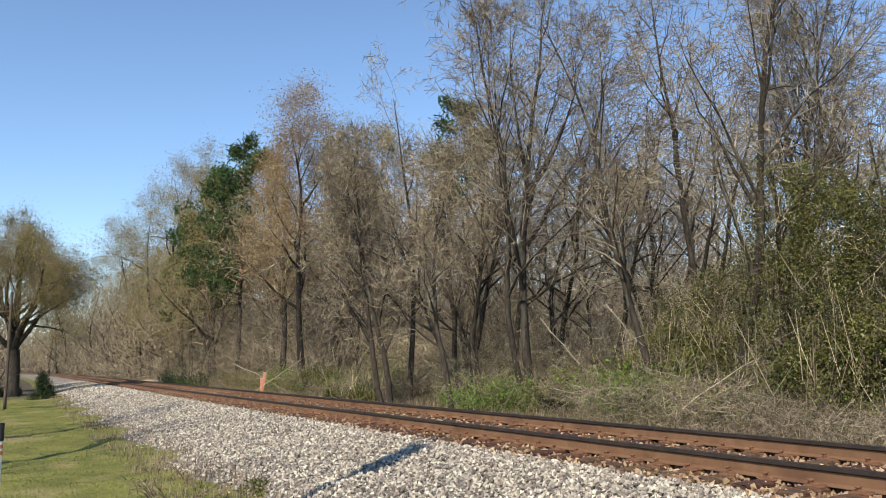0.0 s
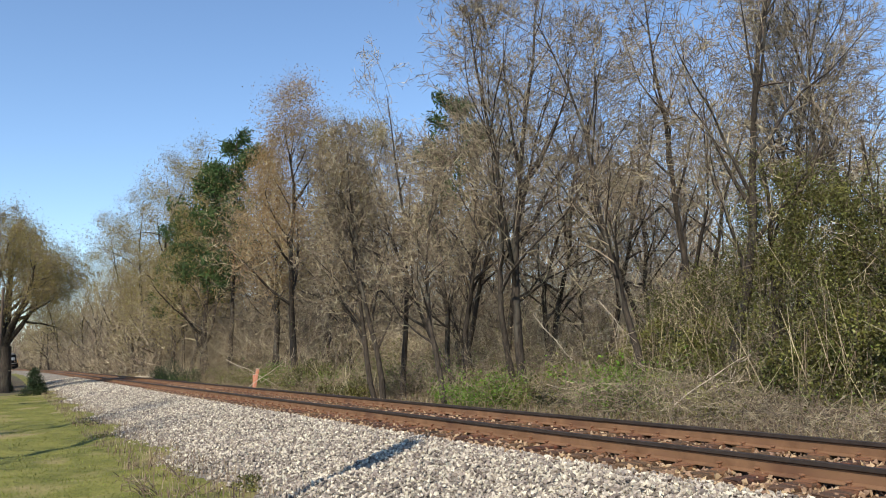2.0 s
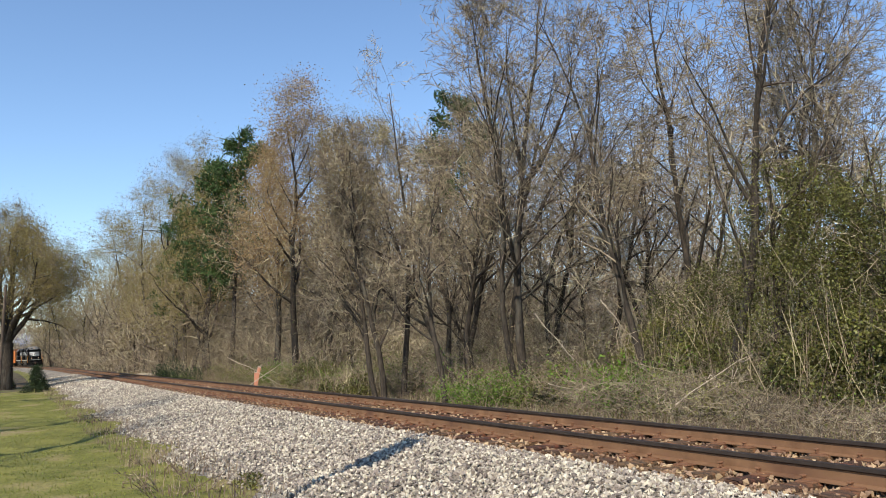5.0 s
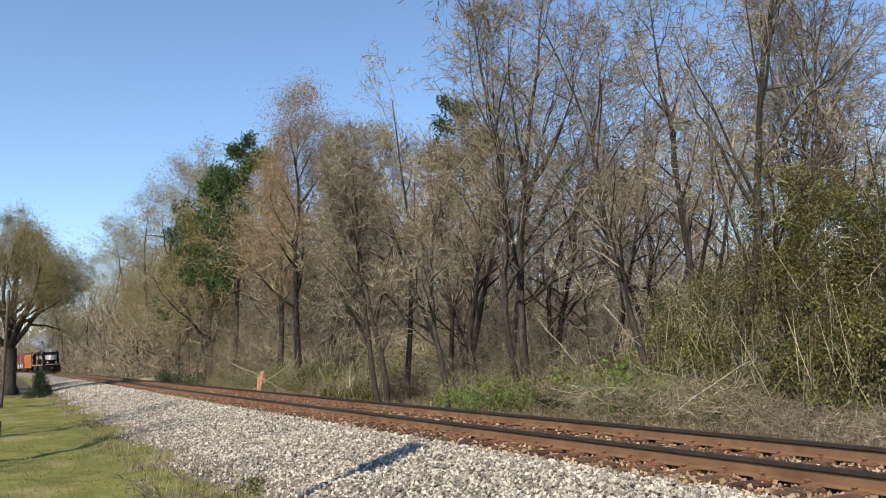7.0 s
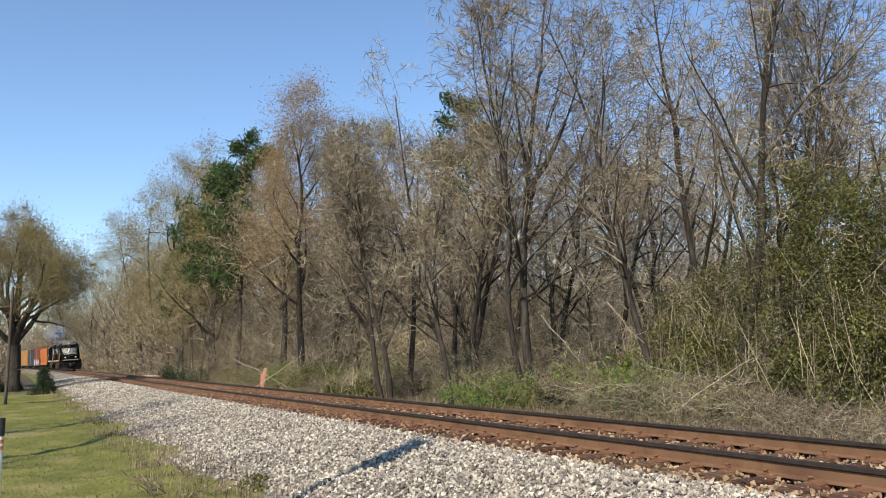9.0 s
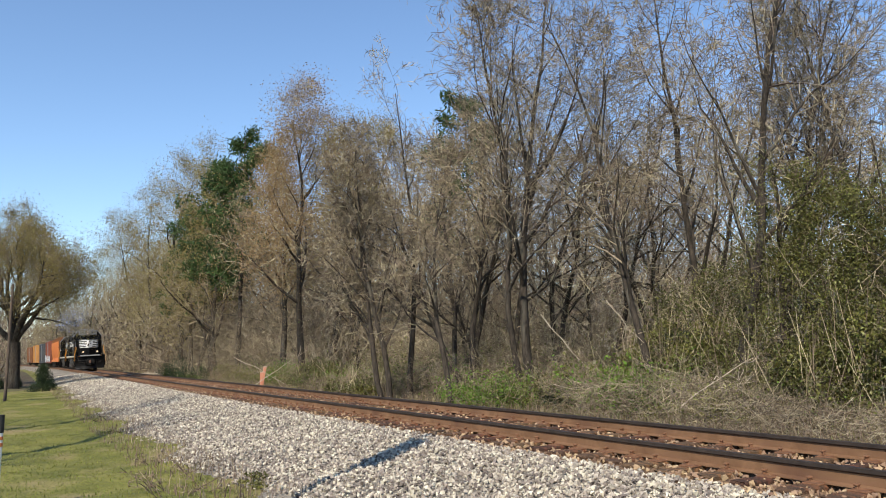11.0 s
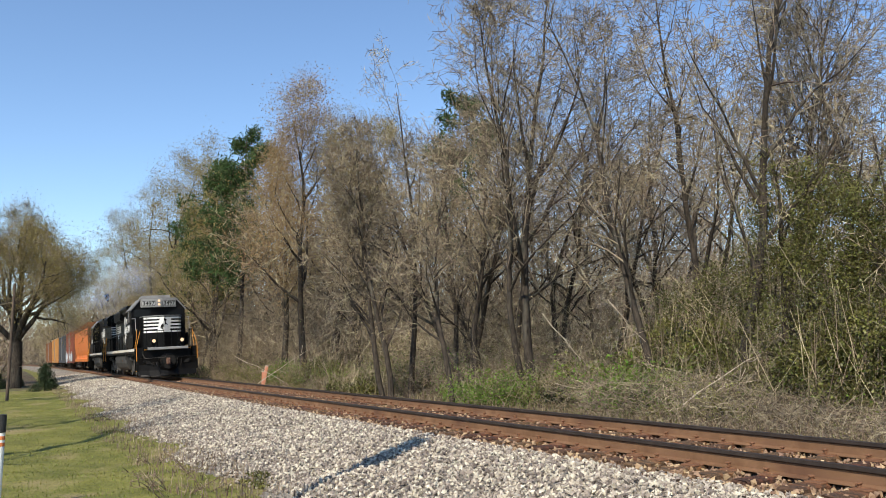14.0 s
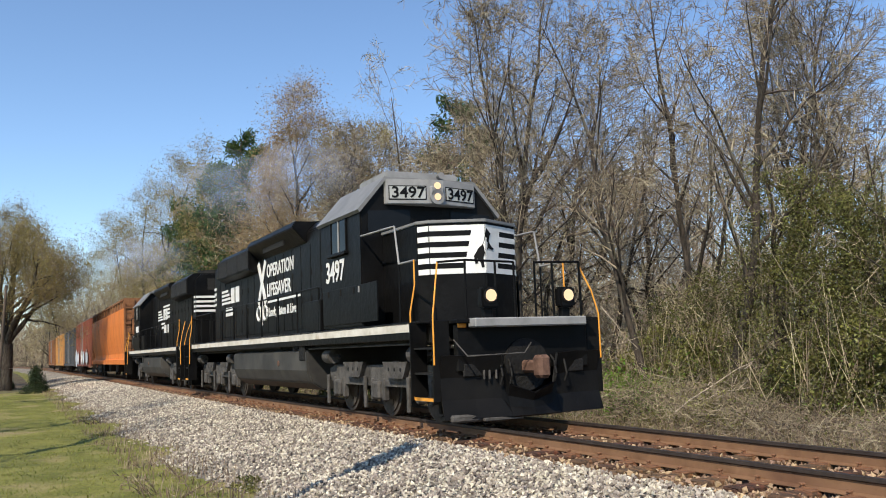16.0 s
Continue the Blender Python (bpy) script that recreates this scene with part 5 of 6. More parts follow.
    for sgn in (1, -1):
        part("tank_cap", cyl((tk[0] + 2.2, sgn * 1.42, 1.02), (tk[0] + 2.2, sgn * 1.44, 1.02), 0.07, 12), M_COUPLER, tank)
        part("air_reservoir", soften(cyl((tk[0] + 2.4, sgn * 1.22, 1.55), (tk[1], sgn * 1.22, 1.55), 0.19, 16), 0.04), M_TANK, root)
        part("filter_housing", cyl((tk[0] + 0.9, sgn * 1.3, 1.32), (tk[0] + 0.9, sgn * 1.3, 1.62), 0.15, 14), M_UNDER, root)
        part("valve_box", box_bm(tk[0] + 0.3, sgn * 1.3, 1.25, 0.4, 0.3, 0.35, 0.03), M_UNDER, root)
        rail_part("air_pipe", [(1.6, sgn * 1.36, 1.34), (tk[0], sgn * 1.36, 1.34)], M_TRUCK, root, 0.02)
    if six:
        truck(root, 3.85, (-2.05, -0.05, 2.05), True)
        truck(root, 17.1, (-2.05, 0.05, 2.05), True)
    else:
        truck(root, 3.85, (-1.37, 1.37), True)
        truck(root, L - 3.85, (-1.37, 1.37), True)
    # side markings, readable from the lawn
    flank = 1.0 if lead else -1.0
    if lead:
        y = 0.932
        lettering("3497", 0.60, side_text(5.47, 1.512, 2.68), M_WHITE, cab, "numerals", 0.90)
        lettering("OPERATION", 0.50, side_text(12.0, y, 3.40), M_WHITE, hood, "lettering", 0.90)
        lettering("LIFESAVER", 0.50, side_text(12.0, y, 2.86), M_WHITE, hood, "lettering", 0.98)
        lettering("Look, Listen & Live", 0.34, side_text(11.85, y, 2.30), M_WHITE, hood, "lettering", 0.96)
        part("white_rule", box_bm(10.45, y, 2.70, 2.9, 0.012, 0.06), M_WHITE, hood)
        for a in (32, -32):
            m = Matrix.Translation((12.5, y, 3.28)) @ Matrix.Rotation(radians(a), 4, "Y")
            bm = bmesh.new()
            bmesh.ops.create_cube(bm, size=1.0, matrix=m @ Matrix.Diagonal((0.20, 0.014 + 0.004 * (a > 0), 1.42, 1)))
            part("crossbuck_blade", bm, M_WHITE, hood, "white crossbuck sign shape")
        part("signal_post", box_bm(12.5, y, 2.42, 0.07, 0.012, 0.7), M_WHITE, hood)
        for dx in (-0.32, 0.32):
            ring = bmesh.new()
            v, f = tubes([(12.5 + dx + 0.2 * math.cos(k * 0.5236), y, 2.42 + 0.2 * math.sin(k * 0.5236)) for k in range(12)],
                         [(12.5 + dx + 0.2 * math.cos((k + 1) * 0.5236), y, 2.42 + 0.2 * math.sin((k + 1) * 0.5236)) for k in range(12)],
                         np.full(12, 0.035), np.full(12, 0.035), 5)
            ring.free()
            child("signal_ring", mesh_of("signal_ring", v, f, M_WHITE), hood, "white ring of a painted signal")
    # plain emblem bars on the hood flank
    y = 0.932 * flank
    x0 = 14.55 if lead else 7.9
    zb = 2.98 if lead else 3.05
    for k in range(4):
        ln = 1.35 - 0.16 * k
        xs = x0 + (2.95 - ln / 2 if lead else ln / 2)
        part("emblem_bar", box_bm(xs, y, zb + 0.13 * k, ln, 0.012, 0.075), M_WHITE, hood, "white emblem bar")
    for k in range(2):
        xs = x0 + (1.45 - 0.62 * k if lead else 1.75 + 0.62 * k)
        part("emblem_block", soften(box_bm(xs, y, zb + 0.2, 0.46, 0.012, 0.5), 0.003), M_WHITE, hood, "white emblem block")
    for k in range(2):
        part("text_bar", box_bm(x0 + (1.9 if lead else 1.4), y, zb - 0.22 - 0.17 * k, 0.95, 0.012, 0.11), M_WHITE, hood)
    if not lead:
        part("text_bar", box_bm(4.8, 1.512 * flank, 2.75, 0.9, 0.012, 0.3), M_WHITE, cab)
        part("text_bar", box_bm(10.2, y, 2.6, 1.2, 0.012, 0.4), M_WHITE, hood)
        for k in range(4):
            part("emblem_bar", box_bm(10.3, y, 3.1 + 0.17 * k, 1.7, 0.012, 0.09), M_WHITE, hood, "white emblem bar")
    return root


def freight_truck(root, x):
    return truck(root, x, (-0.88, 0.88), False)


def ladder(root, x, y, z0, z1, along, mat):
    for d in (-0.2, 0.2):
        p = (x + d, y) if along else (x, y + d)
        rail_part("ladder_rail", [(*p, z0), (*p, z1)], mat, root, 0.02)
    z = z0 + 0.2
    while z < z1:
        a, b = ((x - 0.2, y, z), (x + 0.2, y, z)) if along else ((x, y - 0.2, z), (x, y + 0.2, z))
        rail_part("ladder_rung", [a, b], mat, root, 0.015)
        z += 0.4


def coupler_pair(root, L):
    for x in (0.2, L - 0.2):
        part("coupler", box_bm(x, 0, 0.9, 0.8, 0.25, 0.3, 0.03), M_COUPLER, root)


def hopper(L):
    """Open wood-chip hopper: bellied orange flanks, rusty ribbed top and ends."""
    root = tagged(new("hopper_car"), "sun-faded orange hopper car with bellied sides", "railway car", "cars of the train")
    sec = [(1.50, 4.20), (1.52, 3.4), (1.49, 2.7), (1.42, 2.1), (1.32, 1.62), (1.36, 1.3), (1.52, 1.25), (1.52, 0.98), (1.30, 0.98)]
    sec = sec + [(-y, z) for y, z in sec[::-1]]
    body = part("body", prism(sec, 1.0, L - 1.0), M_ORANGE, root)
    for x0, x1, nm in ((0.86, 1.0, "end_wall"), (L - 1.0, L - 0.86, "end_wall")):
        part(nm, soften(box_bm((x0 + x1) / 2, 0, 2.9, x1 - x0, 3.0, 3.7), 0.02), M_RUSTCAR, root, "rusty brown end wall")
    for sgn in (1, -1):
        part("top_chord", box_bm(L / 2, sgn * 1.46, 4.70, L - 1.9, 0.10, 0.12, 0.01), M_RUSTCAR, root, "rusty top chord")
        part("upper_sheet", box_bm(L / 2, sgn * 1.40, 4.42, L - 2.0, 0.04, 0.46), M_RUSTCAR, root, "rusty upper side sheet")
        x = 1.3
        while x < L - 1.2:
            part("rib", box_bm(x, sgn * 1.46, 4.42, 0.10, 0.09, 0.46, 0.01), M_RUSTCAR, root)
            x += 1.45
    for yy in (-1.0, -0.35, 0.35, 1.0):
        part("end_post", box_bm(0.82, yy, 2.9, 0.10, 0.14, 3.6, 0.01), M_RUSTCAR, root)
    for z in (1.5, 2.4, 3.3, 4.2):
        part("end_rib", box_bm(0.82, 0, z, 0.08, 2.9, 0.10, 0.01), M_RUSTCAR, root)
    ladder(root, 0.78, 1.25, 1.0, 4.5, False, M_RUSTCAR)
    part("end_sill", box_bm(0.8, 0, 1.08, 0.3, 2.9, 0.25, 0.02), M_RUSTCAR, root)
    for k in range(4):
        x = 4.8 + k * (L - 9.6) / 3
        bm = slab([(x - 1.1, -1.0), (x + 1.1, -1.0), (x + 1.1, 1.0), (x - 1.1, 1.0)], 0.45, 1.02)
        for v in bm.verts:
            if v.co.z < 0.6:
                v.co.x = x + (v.co.x - x) * 0.5
        part("hopper_bay", bm, M_UNDER, root)
    part("centre_sill", box_bm(L / 2, 0, 0.9, L - 1.2, 0.5, 0.3), M_UNDER, root)
    freight_truck(root, 2.6)
    freight_truck(root, L - 2.6)
    coupler_pair(root, L)
    return root


def boxcar(L, h, mat, label, spray):
    root = tagged(new("boxcar"), label, "railway car", "cars of the train")
    sec = [(-1.48, 0.98), (1.48, 0.98), (1.48, h - 0.2), (0.0, h), (-1.48, h - 0.2)]
    body = part("body", soften(prism(sec, 0.95, L - 0.95), 0.02), mat, root)
    part("roof", prism([(1.52, h - 0.20), (0.0, h + 0.03), (-1.52, h - 0.20), (-1.52, h - 0.24), (0.0, h - 0.02), (1.52, h - 0.24)], 0.9, L - 0.9), M_GREYROOF, root, "pale dusty boxcar roof")
    for sgn in (1, -1):
        door = part("sliding_door", box_bm(L / 2, sgn * 1.51, (h + 0.9) / 2, 3.0, 0.07, h - 1.35, 0.01), mat, root)
        for z in (1.6, 2.4, 3.2, 4.0):
            part("door_rib", box_bm(L / 2, sgn * 1.555, z, 2.9, 0.03, 0.08), mat, door)
        for dx in (-0.9, 0.9):
            rail_part("door_bar", [(L / 2 + dx, sgn * 1.58, 1.1), (L / 2 + dx, sgn * 1.58, h - 0.6)], M_GREYTRIM, door, 0.025)
        x = 1.1
        while x < L - 1.0:
            if abs(x - L / 2) > 1.7:
                part("side_post", box_bm(x, sgn * 1.50, (h + 0.8) / 2, 0.10, 0.06, h - 1.25, 0.01), mat, root)
            x += 1.05
        part("side_sill", box_bm(L / 2, sgn * 1.49, 0.92, L - 2.0, 0.06, 0.24), mat, root)
    for z in (1.5, 2.1, 2.7, 3.3, 3.9):
        part("end_rib", soften(box_bm(0.93, 0, z, 0.10, 2.8, 0.22), 0.03), mat, root)
    ladder(root, 1.35, 1.55, 0.7, h - 0.3, True, mat)
    ladder(root, 0.88, 1.2, 0.7, h - 0.3, False, mat)
    if spray:
        rng = np.random.default_rng(4)
        for k in range(16):
            xx = 1.6 + rng.uniform(0, L - 3.2)
            w, hh = rng.uniform(0.4, 1.0), rng.uniform(0.5, 1.3)
            bm = bmesh.new()
            n = 9
            ring = [bm.verts.new((xx + w * math.cos(a) * rng.uniform(0.6, 1.1), 1.592 + 0.002 * k, 1.55 + hh * 0.7 * math.sin(a) * rng.uniform(0.6, 1.1))) for a in np.linspace(0, 2 * np.pi, n, endpoint=False)]
            bm.faces.new(ring)
            part("spray_patch", bm, M_SPRAY if k % 3 else M_WHITE, root, "plain patch of pale spray paint")
    part("centre_sill", box_bm(L / 2, 0, 0.86, L - 1.2, 0.5, 0.3), M_UNDER, root)
    freight_truck(root, 2.5)
    freight_truck(root, L - 2.5)
    coupler_pair(root, L)
    return root


lead_loco = locomotive(20.98, True, "black six-axle diesel locomotive with white lettering and lit lamps", True)
second_loco = locomotive(18.03, False, "black four-axle diesel locomotive running long hood first", False)
TRAIN = [
    (lead_loco, 0.0, 3.85, 17.1, 0.0),
    (second_loco, 20.98, 3.85, 14.18, 18.03),
    (hopper(23.4), 39.01, 2.6, 20.8, 0.0),
    (boxcar(19.4, 5.0, M_BOXRED, "oxide-red boxcar with pale spray paint along the bottom", True), 62.41, 2.5, 16.9, 0.0),
    (boxcar(20.6, 4.9, M_BOXDARK, "dark slate boxcar with grimy sides", False), 81.81, 2.5, 18.1, 0.0),
    (boxcar(20.6, 5.0, M_BOXOCHRE, "ochre-yellow boxcar with grimy sides", False), 102.41, 2.5, 18.1, 0.0),
    (boxcar(19.4, 4.8, M_RUSTCAR, "rusty brown boxcar at the tail", False), 123.01, 2.5, 16.9, 0.0),
]


# ---- exhaust smoke: thin drifting puffs that travel with the engines ----
def smoke_material():
    m = bpy.data.materials.new("thin blue exhaust smoke")
    m.use_nodes = True
    nt = m.node_tree
    b = nt.nodes["Principled BSDF"]
    b.inputs["Base Color"].default_value = (0.48, 0.58, 0.82, 1)
    b.inputs["Roughness"].default_value = 1.0
    b.inputs["Specular IOR Level"].default_value = 0.0
    co = nt.nodes.new("ShaderNodeTexCoord")
    no = nt.nodes.new("ShaderNodeTexNoise")
    no.inputs["Scale"].default_value, no.inputs["Detail"].default_value = 1.1, 5.0
    nt.links.new(co.outputs["Object"], no.inputs["Vector"])
    mr = nt.nodes.new("ShaderNodeMapRange")
    mr.inputs[1].default_value, mr.inputs[2].default_value, mr.inputs[3].default_value, mr.inputs[4].default_value = 0.34, 0.80, 0.0, 0.115
    nt.links.new(no.outputs["Fac"], mr.inputs[0])
    nt.links.new(mr.outputs[0], b.inputs["Alpha"])
    return m


M_SMOKE = smoke_material()


def puff_mesh(seed):
    rng = np.random.default_rng(seed)
    bm = bmesh.new()
    bmesh.ops.create_icosphere(bm, subdivisions=2, radius=1.0)
    k = rng.normal(size=(4, 3)) * 1.6
    for v in bm.verts:
        v.co *= 1 + 0.16 * sum(math.sin(v.co.dot(Vector(q)) * 2 + i) for i, q in enumerate(k)) / 2
    bmesh.ops.delete(bm, geom=[f for f in bm.faces if f.normal.dot(Vector((-0.87, 0.45, -0.2))) < 0], context="FACES")
    for f in bm.faces:
        f.smooth = True
    me = bpy.data.meshes.new("puff")
    bm.to_mesh(me)
    bm.free()
    me.materials.append(M_SMOKE)
    return me


PUFFS = [puff_mesh(900 + i) for i in range(4)]


def smoke(stack, seed):
    """A plume behind the stack: puffs grow and thin out rearwards; x runs rearwards."""
    root = tagged(new("exhaust_smoke"), "thin blue-grey diesel exhaust smoke over the engines", "smoke")
    rng = np.random.default_rng(seed)
    for k in range(7):
        f = (k + rng.uniform(0.2, 0.8)) / 7
        ob = child("puff", PUFFS[k % 4], root)
        r = 0.8 + 1.3 * f ** 0.7
        ob.location = (stack + 15 * f ** 1.2 + rng.normal() * 0.4, rng.normal() * 0.35 * (1 + f), 5.1 + 2.3 * math.sqrt(f) + rng.normal() * 0.45 * (0.4 + f))
        ob.scale = (r * 1.5 * rng.uniform(0.7, 1.2), r * rng.uniform(0.7, 1.1), r * rng.uniform(0.55, 0.9))
        ob.visible_shadow = False
    return root


SMOKE = [(smoke(7.6, 1), 0.0, 3.85, 17.1, 0.0), (smoke(30.0, 2), 0.0, 3.85, 17.1, 0.0)]


# ---- smaller things beside the line ----
def post(name, x, y, h, r, mat, label, category, sides=14, tip=None):
    root = tagged(new(name), label, category)
    z = ground_xy(x, y)
    bm = bmesh.new()
    bmesh.ops.create_cone(bm, cap_ends=True, segments=sides, radius1=r, radius2=r * (tip or 1.0), depth=h + 0.3, matrix=Matrix.Translation((0, 0, h / 2 - 0.15)))
    part("shaft", bm, mat, root)
    root.matrix_basis = pose(x, y, z)
    return root


# utility pole on the lawn's edge
ux, uy = at(31.0, 7.75)[:2]
pole = post("utility_pole", ux, uy, 5.45, 0.075, M_POLE, "dark weathered timber utility pole on the lawn", "pole", 12, 0.75)

# the next pole of the same row, beside the camera: only its shadow reaches the ballast
near_pole = post("utility_pole", -4.3, 4.42, 9.85, 0.10, M_POLE, "timber utility pole carrying a grey transformer", "pole", 14, 0.6)
part("transformer", soften(cyl((0.20, 0.06, 7.05), (0.20, 0.06, 8.6), 0.22, 18), 0.03), M_SHINGLE, near_pole, "grey transformer can")
part("bracket", box_bm(0.08, 0.04, 8.2, 0.2, 0.08, 0.06, 0.01), M_UNDER, near_pole)
part("top_pin", cyl((0, 0, 9.8), (0, 0, 10.05), 0.03, 8), M_SIDING, near_pole)

# cable marker post near the camera
mx, my = at(-0.9, 7.62)[:2]
mark = post("marker_post", mx, my, 1.02, 0.046, M_POST_WHITE, "white cable marker post with a black cap", "marker post", 16)


def band(name, z0, z1, r, mat, parent):
    bm = bmesh.new()
    bmesh.ops.create_cone(bm, cap_ends=True, segments=16, radius1=r, radius2=r, depth=z1 - z0, matrix=Matrix.Translation((0, 0, (z0 + z1) / 2)))
    part(name, bm, mat, parent)


band("cap", 0.95, 1.17, 0.052, M_POST_BLACK, mark)
band("orange_band", 0.86, 0.905, 0.049, M_POST_BAND, mark)
band("orange_band", 0.78, 0.825, 0.049, M_POST_BAND, mark)

# the pair of painted stakes across the track
for s, u, h, tilt in ((31.6, -4.3, 0.95, 9), (32.8, -4.6, 0.62, 0)):
    st = tagged(new("marker_stake"), "salmon-painted marker stake among weeds", "stake", "marker stakes")
    part("blade", box_bm(0, 0, h / 2, 0.16, 0.06, h + 0.3, 0.012), M_STAKE, st)
    part("tip_band", box_bm(0, 0, h + 0.13, 0.168, 0.068, 0.05, 0.006), M_WOOD_PALE, st)
    x, y = at(s, u)[:2]
    st.matrix_basis = pose(x, y, ground_xy(x, y) + 0.25, 0, tilt, 28)

# bleached logs on the far verge
for k, (s, u, ln, turn) in enumerate(((82, -5.4, 4.5, 60), (84, -6.0, 3.6, 72), (80.5, -5.9, 3.0, 40), (86, -5.6, 2.6, 100))):
    lg = tagged(new("log"), "bleached fallen log beside the track", "log", "fallen logs")
    bm = cyl((-ln / 2, 0, 0.16), (ln / 2, 0, 0.22), 0.16, 12, 0.10)
    for v in bm.verts:
        v.co += Vector((0, 0.05 * math.sin(v.co.x * 2 + k), 0.03 * math.sin(v.co.x * 3)))
    part("trunk", bm, M_WOOD_PALE, lg)
    part("stub", cyl((0.3, 0, 0.2), (0.6, 0.15, 0.5), 0.05, 8, 0.03), M_WOOD_PALE, lg)
    x, y = at(s, u)[:2]
    lg.matrix_basis = pose(x, y, ground_xy(x, y), 0, 0, turn)

# pale fallen branches caught in the brush
random.seed(31)
for b, d, zc, ln, slope, turn in ((150, 25.5, 1.9, 2.6, 47, 10), (175, 24, 0.7, 2.2, 6, 15), (330, 19, 1.0, 2.2, -28, 5), (345, 19.4, 0.75, 1.8, -10, 20), (215, 24, 2.5, 1.6, 50, 0), (-190, 40, 1.3, 3.0, -35, 20), (-215, 41, 1.0, 3.0, 25, 0)):
    br = tagged(new("fallen_branch"), "bleached dead branch caught in the brush", "branch", "fallen branches")
    p = [np.array([0.0, 0, 0])]
    for k in range(5):
        p.append(p[-1] + np.array([ln / 5, random.uniform(-0.06, 0.06), random.uniform(-0.07, 0.07)]))
    v, f = tubes(p[:-1], p[1:], np.linspace(0.018, 0.009, 5), np.linspace(0.016, 0.005, 5), 6)
    child("limb", mesh_of("limb", v, f, M_WOOD_PALE, smooth=True), br)
    for k in (2, 3, 4):
        rail_part("twig", [p[k], p[k] + np.array([0.2, 0.1, random.uniform(-0.3, 0.3)]), p[k] + np.array([0.45, 0.15, random.uniform(-0.4, 0.4)])], M_WOOD_PALE, br, 0.007)
    x, y = view(b, d)
    br.matrix_basis = pose(x, y, ground_xy(x, y) + zc) @ pose(-0.0, 0, 0, 0, slope, 0) @ pose(-ln / 2, 0, 0, 0, 0, turn)

# dark round evergreen bush at the lawn's end
def evergreen(h, w, seed):
    """A small conical evergreen: clumps of dark leaves round a short stem."""
    rng = np.random.default_rng(seed)
    root = tagged(new("evergreen_bush"), "dark conical evergreen bush beside the ballast", "shrub", "evergreen bushes")
    k, n = 60, 9000
    f = rng.uniform(0.04, 0.98, k)
    a = rng.uniform(0, 2 * np.pi, k)
    r = w * (1.05 - 0.9 * f) * rng.uniform(0.55, 1.1, k)
    cen = np.stack([np.cos(a) * r, np.sin(a) * r, f * h], 1)
    i = rng.integers(0, k, n)
    c = cen[i] + rng.normal(size=(n, 3)) * 0.11
    c[:, 2] = np.abs(c[:, 2])
    v, q = leaves(c, 0.07, rng, slim=0.5)
    child("foliage", mesh_of("foliage", v, q, M_DARKLEAF), root, "", "stuff")
    part("trunk", cyl((0, 0, -0.15), (0, 0, h * 0.9), 0.05, 8, 0.015), M_BARK, root)
    return root


bush = evergreen(1.6, 0.75, 560)
bush.matrix_basis = stand(*at(44.0, 5.9)[:2])
for s, u, z in ((52, 8.6, 0.75), (56, 7.4, 0.6)):
    copy_thing(bush, stand(*at(s, u)[:2])).scale = (z, z, z)

# dry plants at the foot of the ballast
for k, (s, u, h) in enumerate(((13.0, 5.05, 0.65), (-1.6, 5.35, 0.8), (-0.6, 5.6, 0.55), (2.2, 5.3, 0.4), (14.5, 5.3, 0.5), (0.4, 5.0, 0.5))):
    pl = shrub(570 + k, h, h * 0.9, 7, M_BARK if k == 0 else M_DRY, None, name="dry_plant", label="leafless dry weed stalk at the lawn's edge", group="dry weed stalks", thin=0.5)
    pl.matrix_basis = stand(*at(s, u)[:2], sink=0.0)
for k, (s, u) in enumerate(((8.2, 5.1), (-1.0, 4.35), (-1.6, 4.5), (9.0, 5.3))):
    pl = shrub(580 + k, 0.14, 0.3, 10, M_WEED, M_LEAF, 0.035, 200, "weed_clump", "bright green weed clump on the ballast", "weed clumps", 0.6, 0.3)
    pl.matrix_basis = stand(*at(s, u)[:2], sink=0.0)

# white house glimpsed through the wood
hx, hy = view(203, 62.0)
house = tagged(new("house"), "small white-sided house glimpsed behind the wood", "house")
part("wall", box_bm(0, 0, 1.4, 7.0, 5.0, 2.9, 0.02), M_SIDING, house)
part("roof", prism([(3.0, 2.8), (0, 4.3), (-3.0, 2.8)], -3.9, 3.9), M_SHINGLE, house, "grey shingle gable roof")
for dx in (-2.2, 0.1, 2.3):
    w = part("window", box_bm(dx, -2.52, 1.6, 0.95, 0.05, 1.3), M_SIDING, house)
    part("pane", box_bm(dx, -2.55, 1.6, 0.8, 0.02, 1.15), M_PANE, w)
house.matrix_basis = pose(hx, hy, ground_xy(hx, hy) + 0.2, 0, 0, 8)

# tall white pipe far down the line
px, py = at(170, 11.0)[:2]
post("white_post", px, py, 6.0, 0.35, M_SIDING, "tall pale post beyond the end of the lawn", "post", 12, 0.8)

# unseen trees added behind the camera to close the place and darken reflections
for k in range(16):
    a = radians(150 + 15 * k)
    r = 24 + 6 * (k % 3)
    put(far_protos[k % 5], r * math.sin(a + math.pi / 2) if k % 2 else r * math.cos(a) , -14 - 3 * (k % 4) - abs(r * math.sin(a)) * 0.4, 40 * k, 0.9)

# two bare trees of the garden, whose shadows cross the lawn
for k, (x, y, h) in enumerate(((-11.4, 10.2, 11.0), (-15.8, 17.0, 12.0), (-24.5, 30.0, 12.0))):
    segs, tips = grow(490 + k, h, 0.27, (0.05, 0), fork=0.5, spread=0.8, counts=(11, 6, 4, 3), crown_from=0.3)
    plant("bare_tree", segs, tips, stand(x, y), "bare garden tree beside the lawn", "tree", "garden trees")


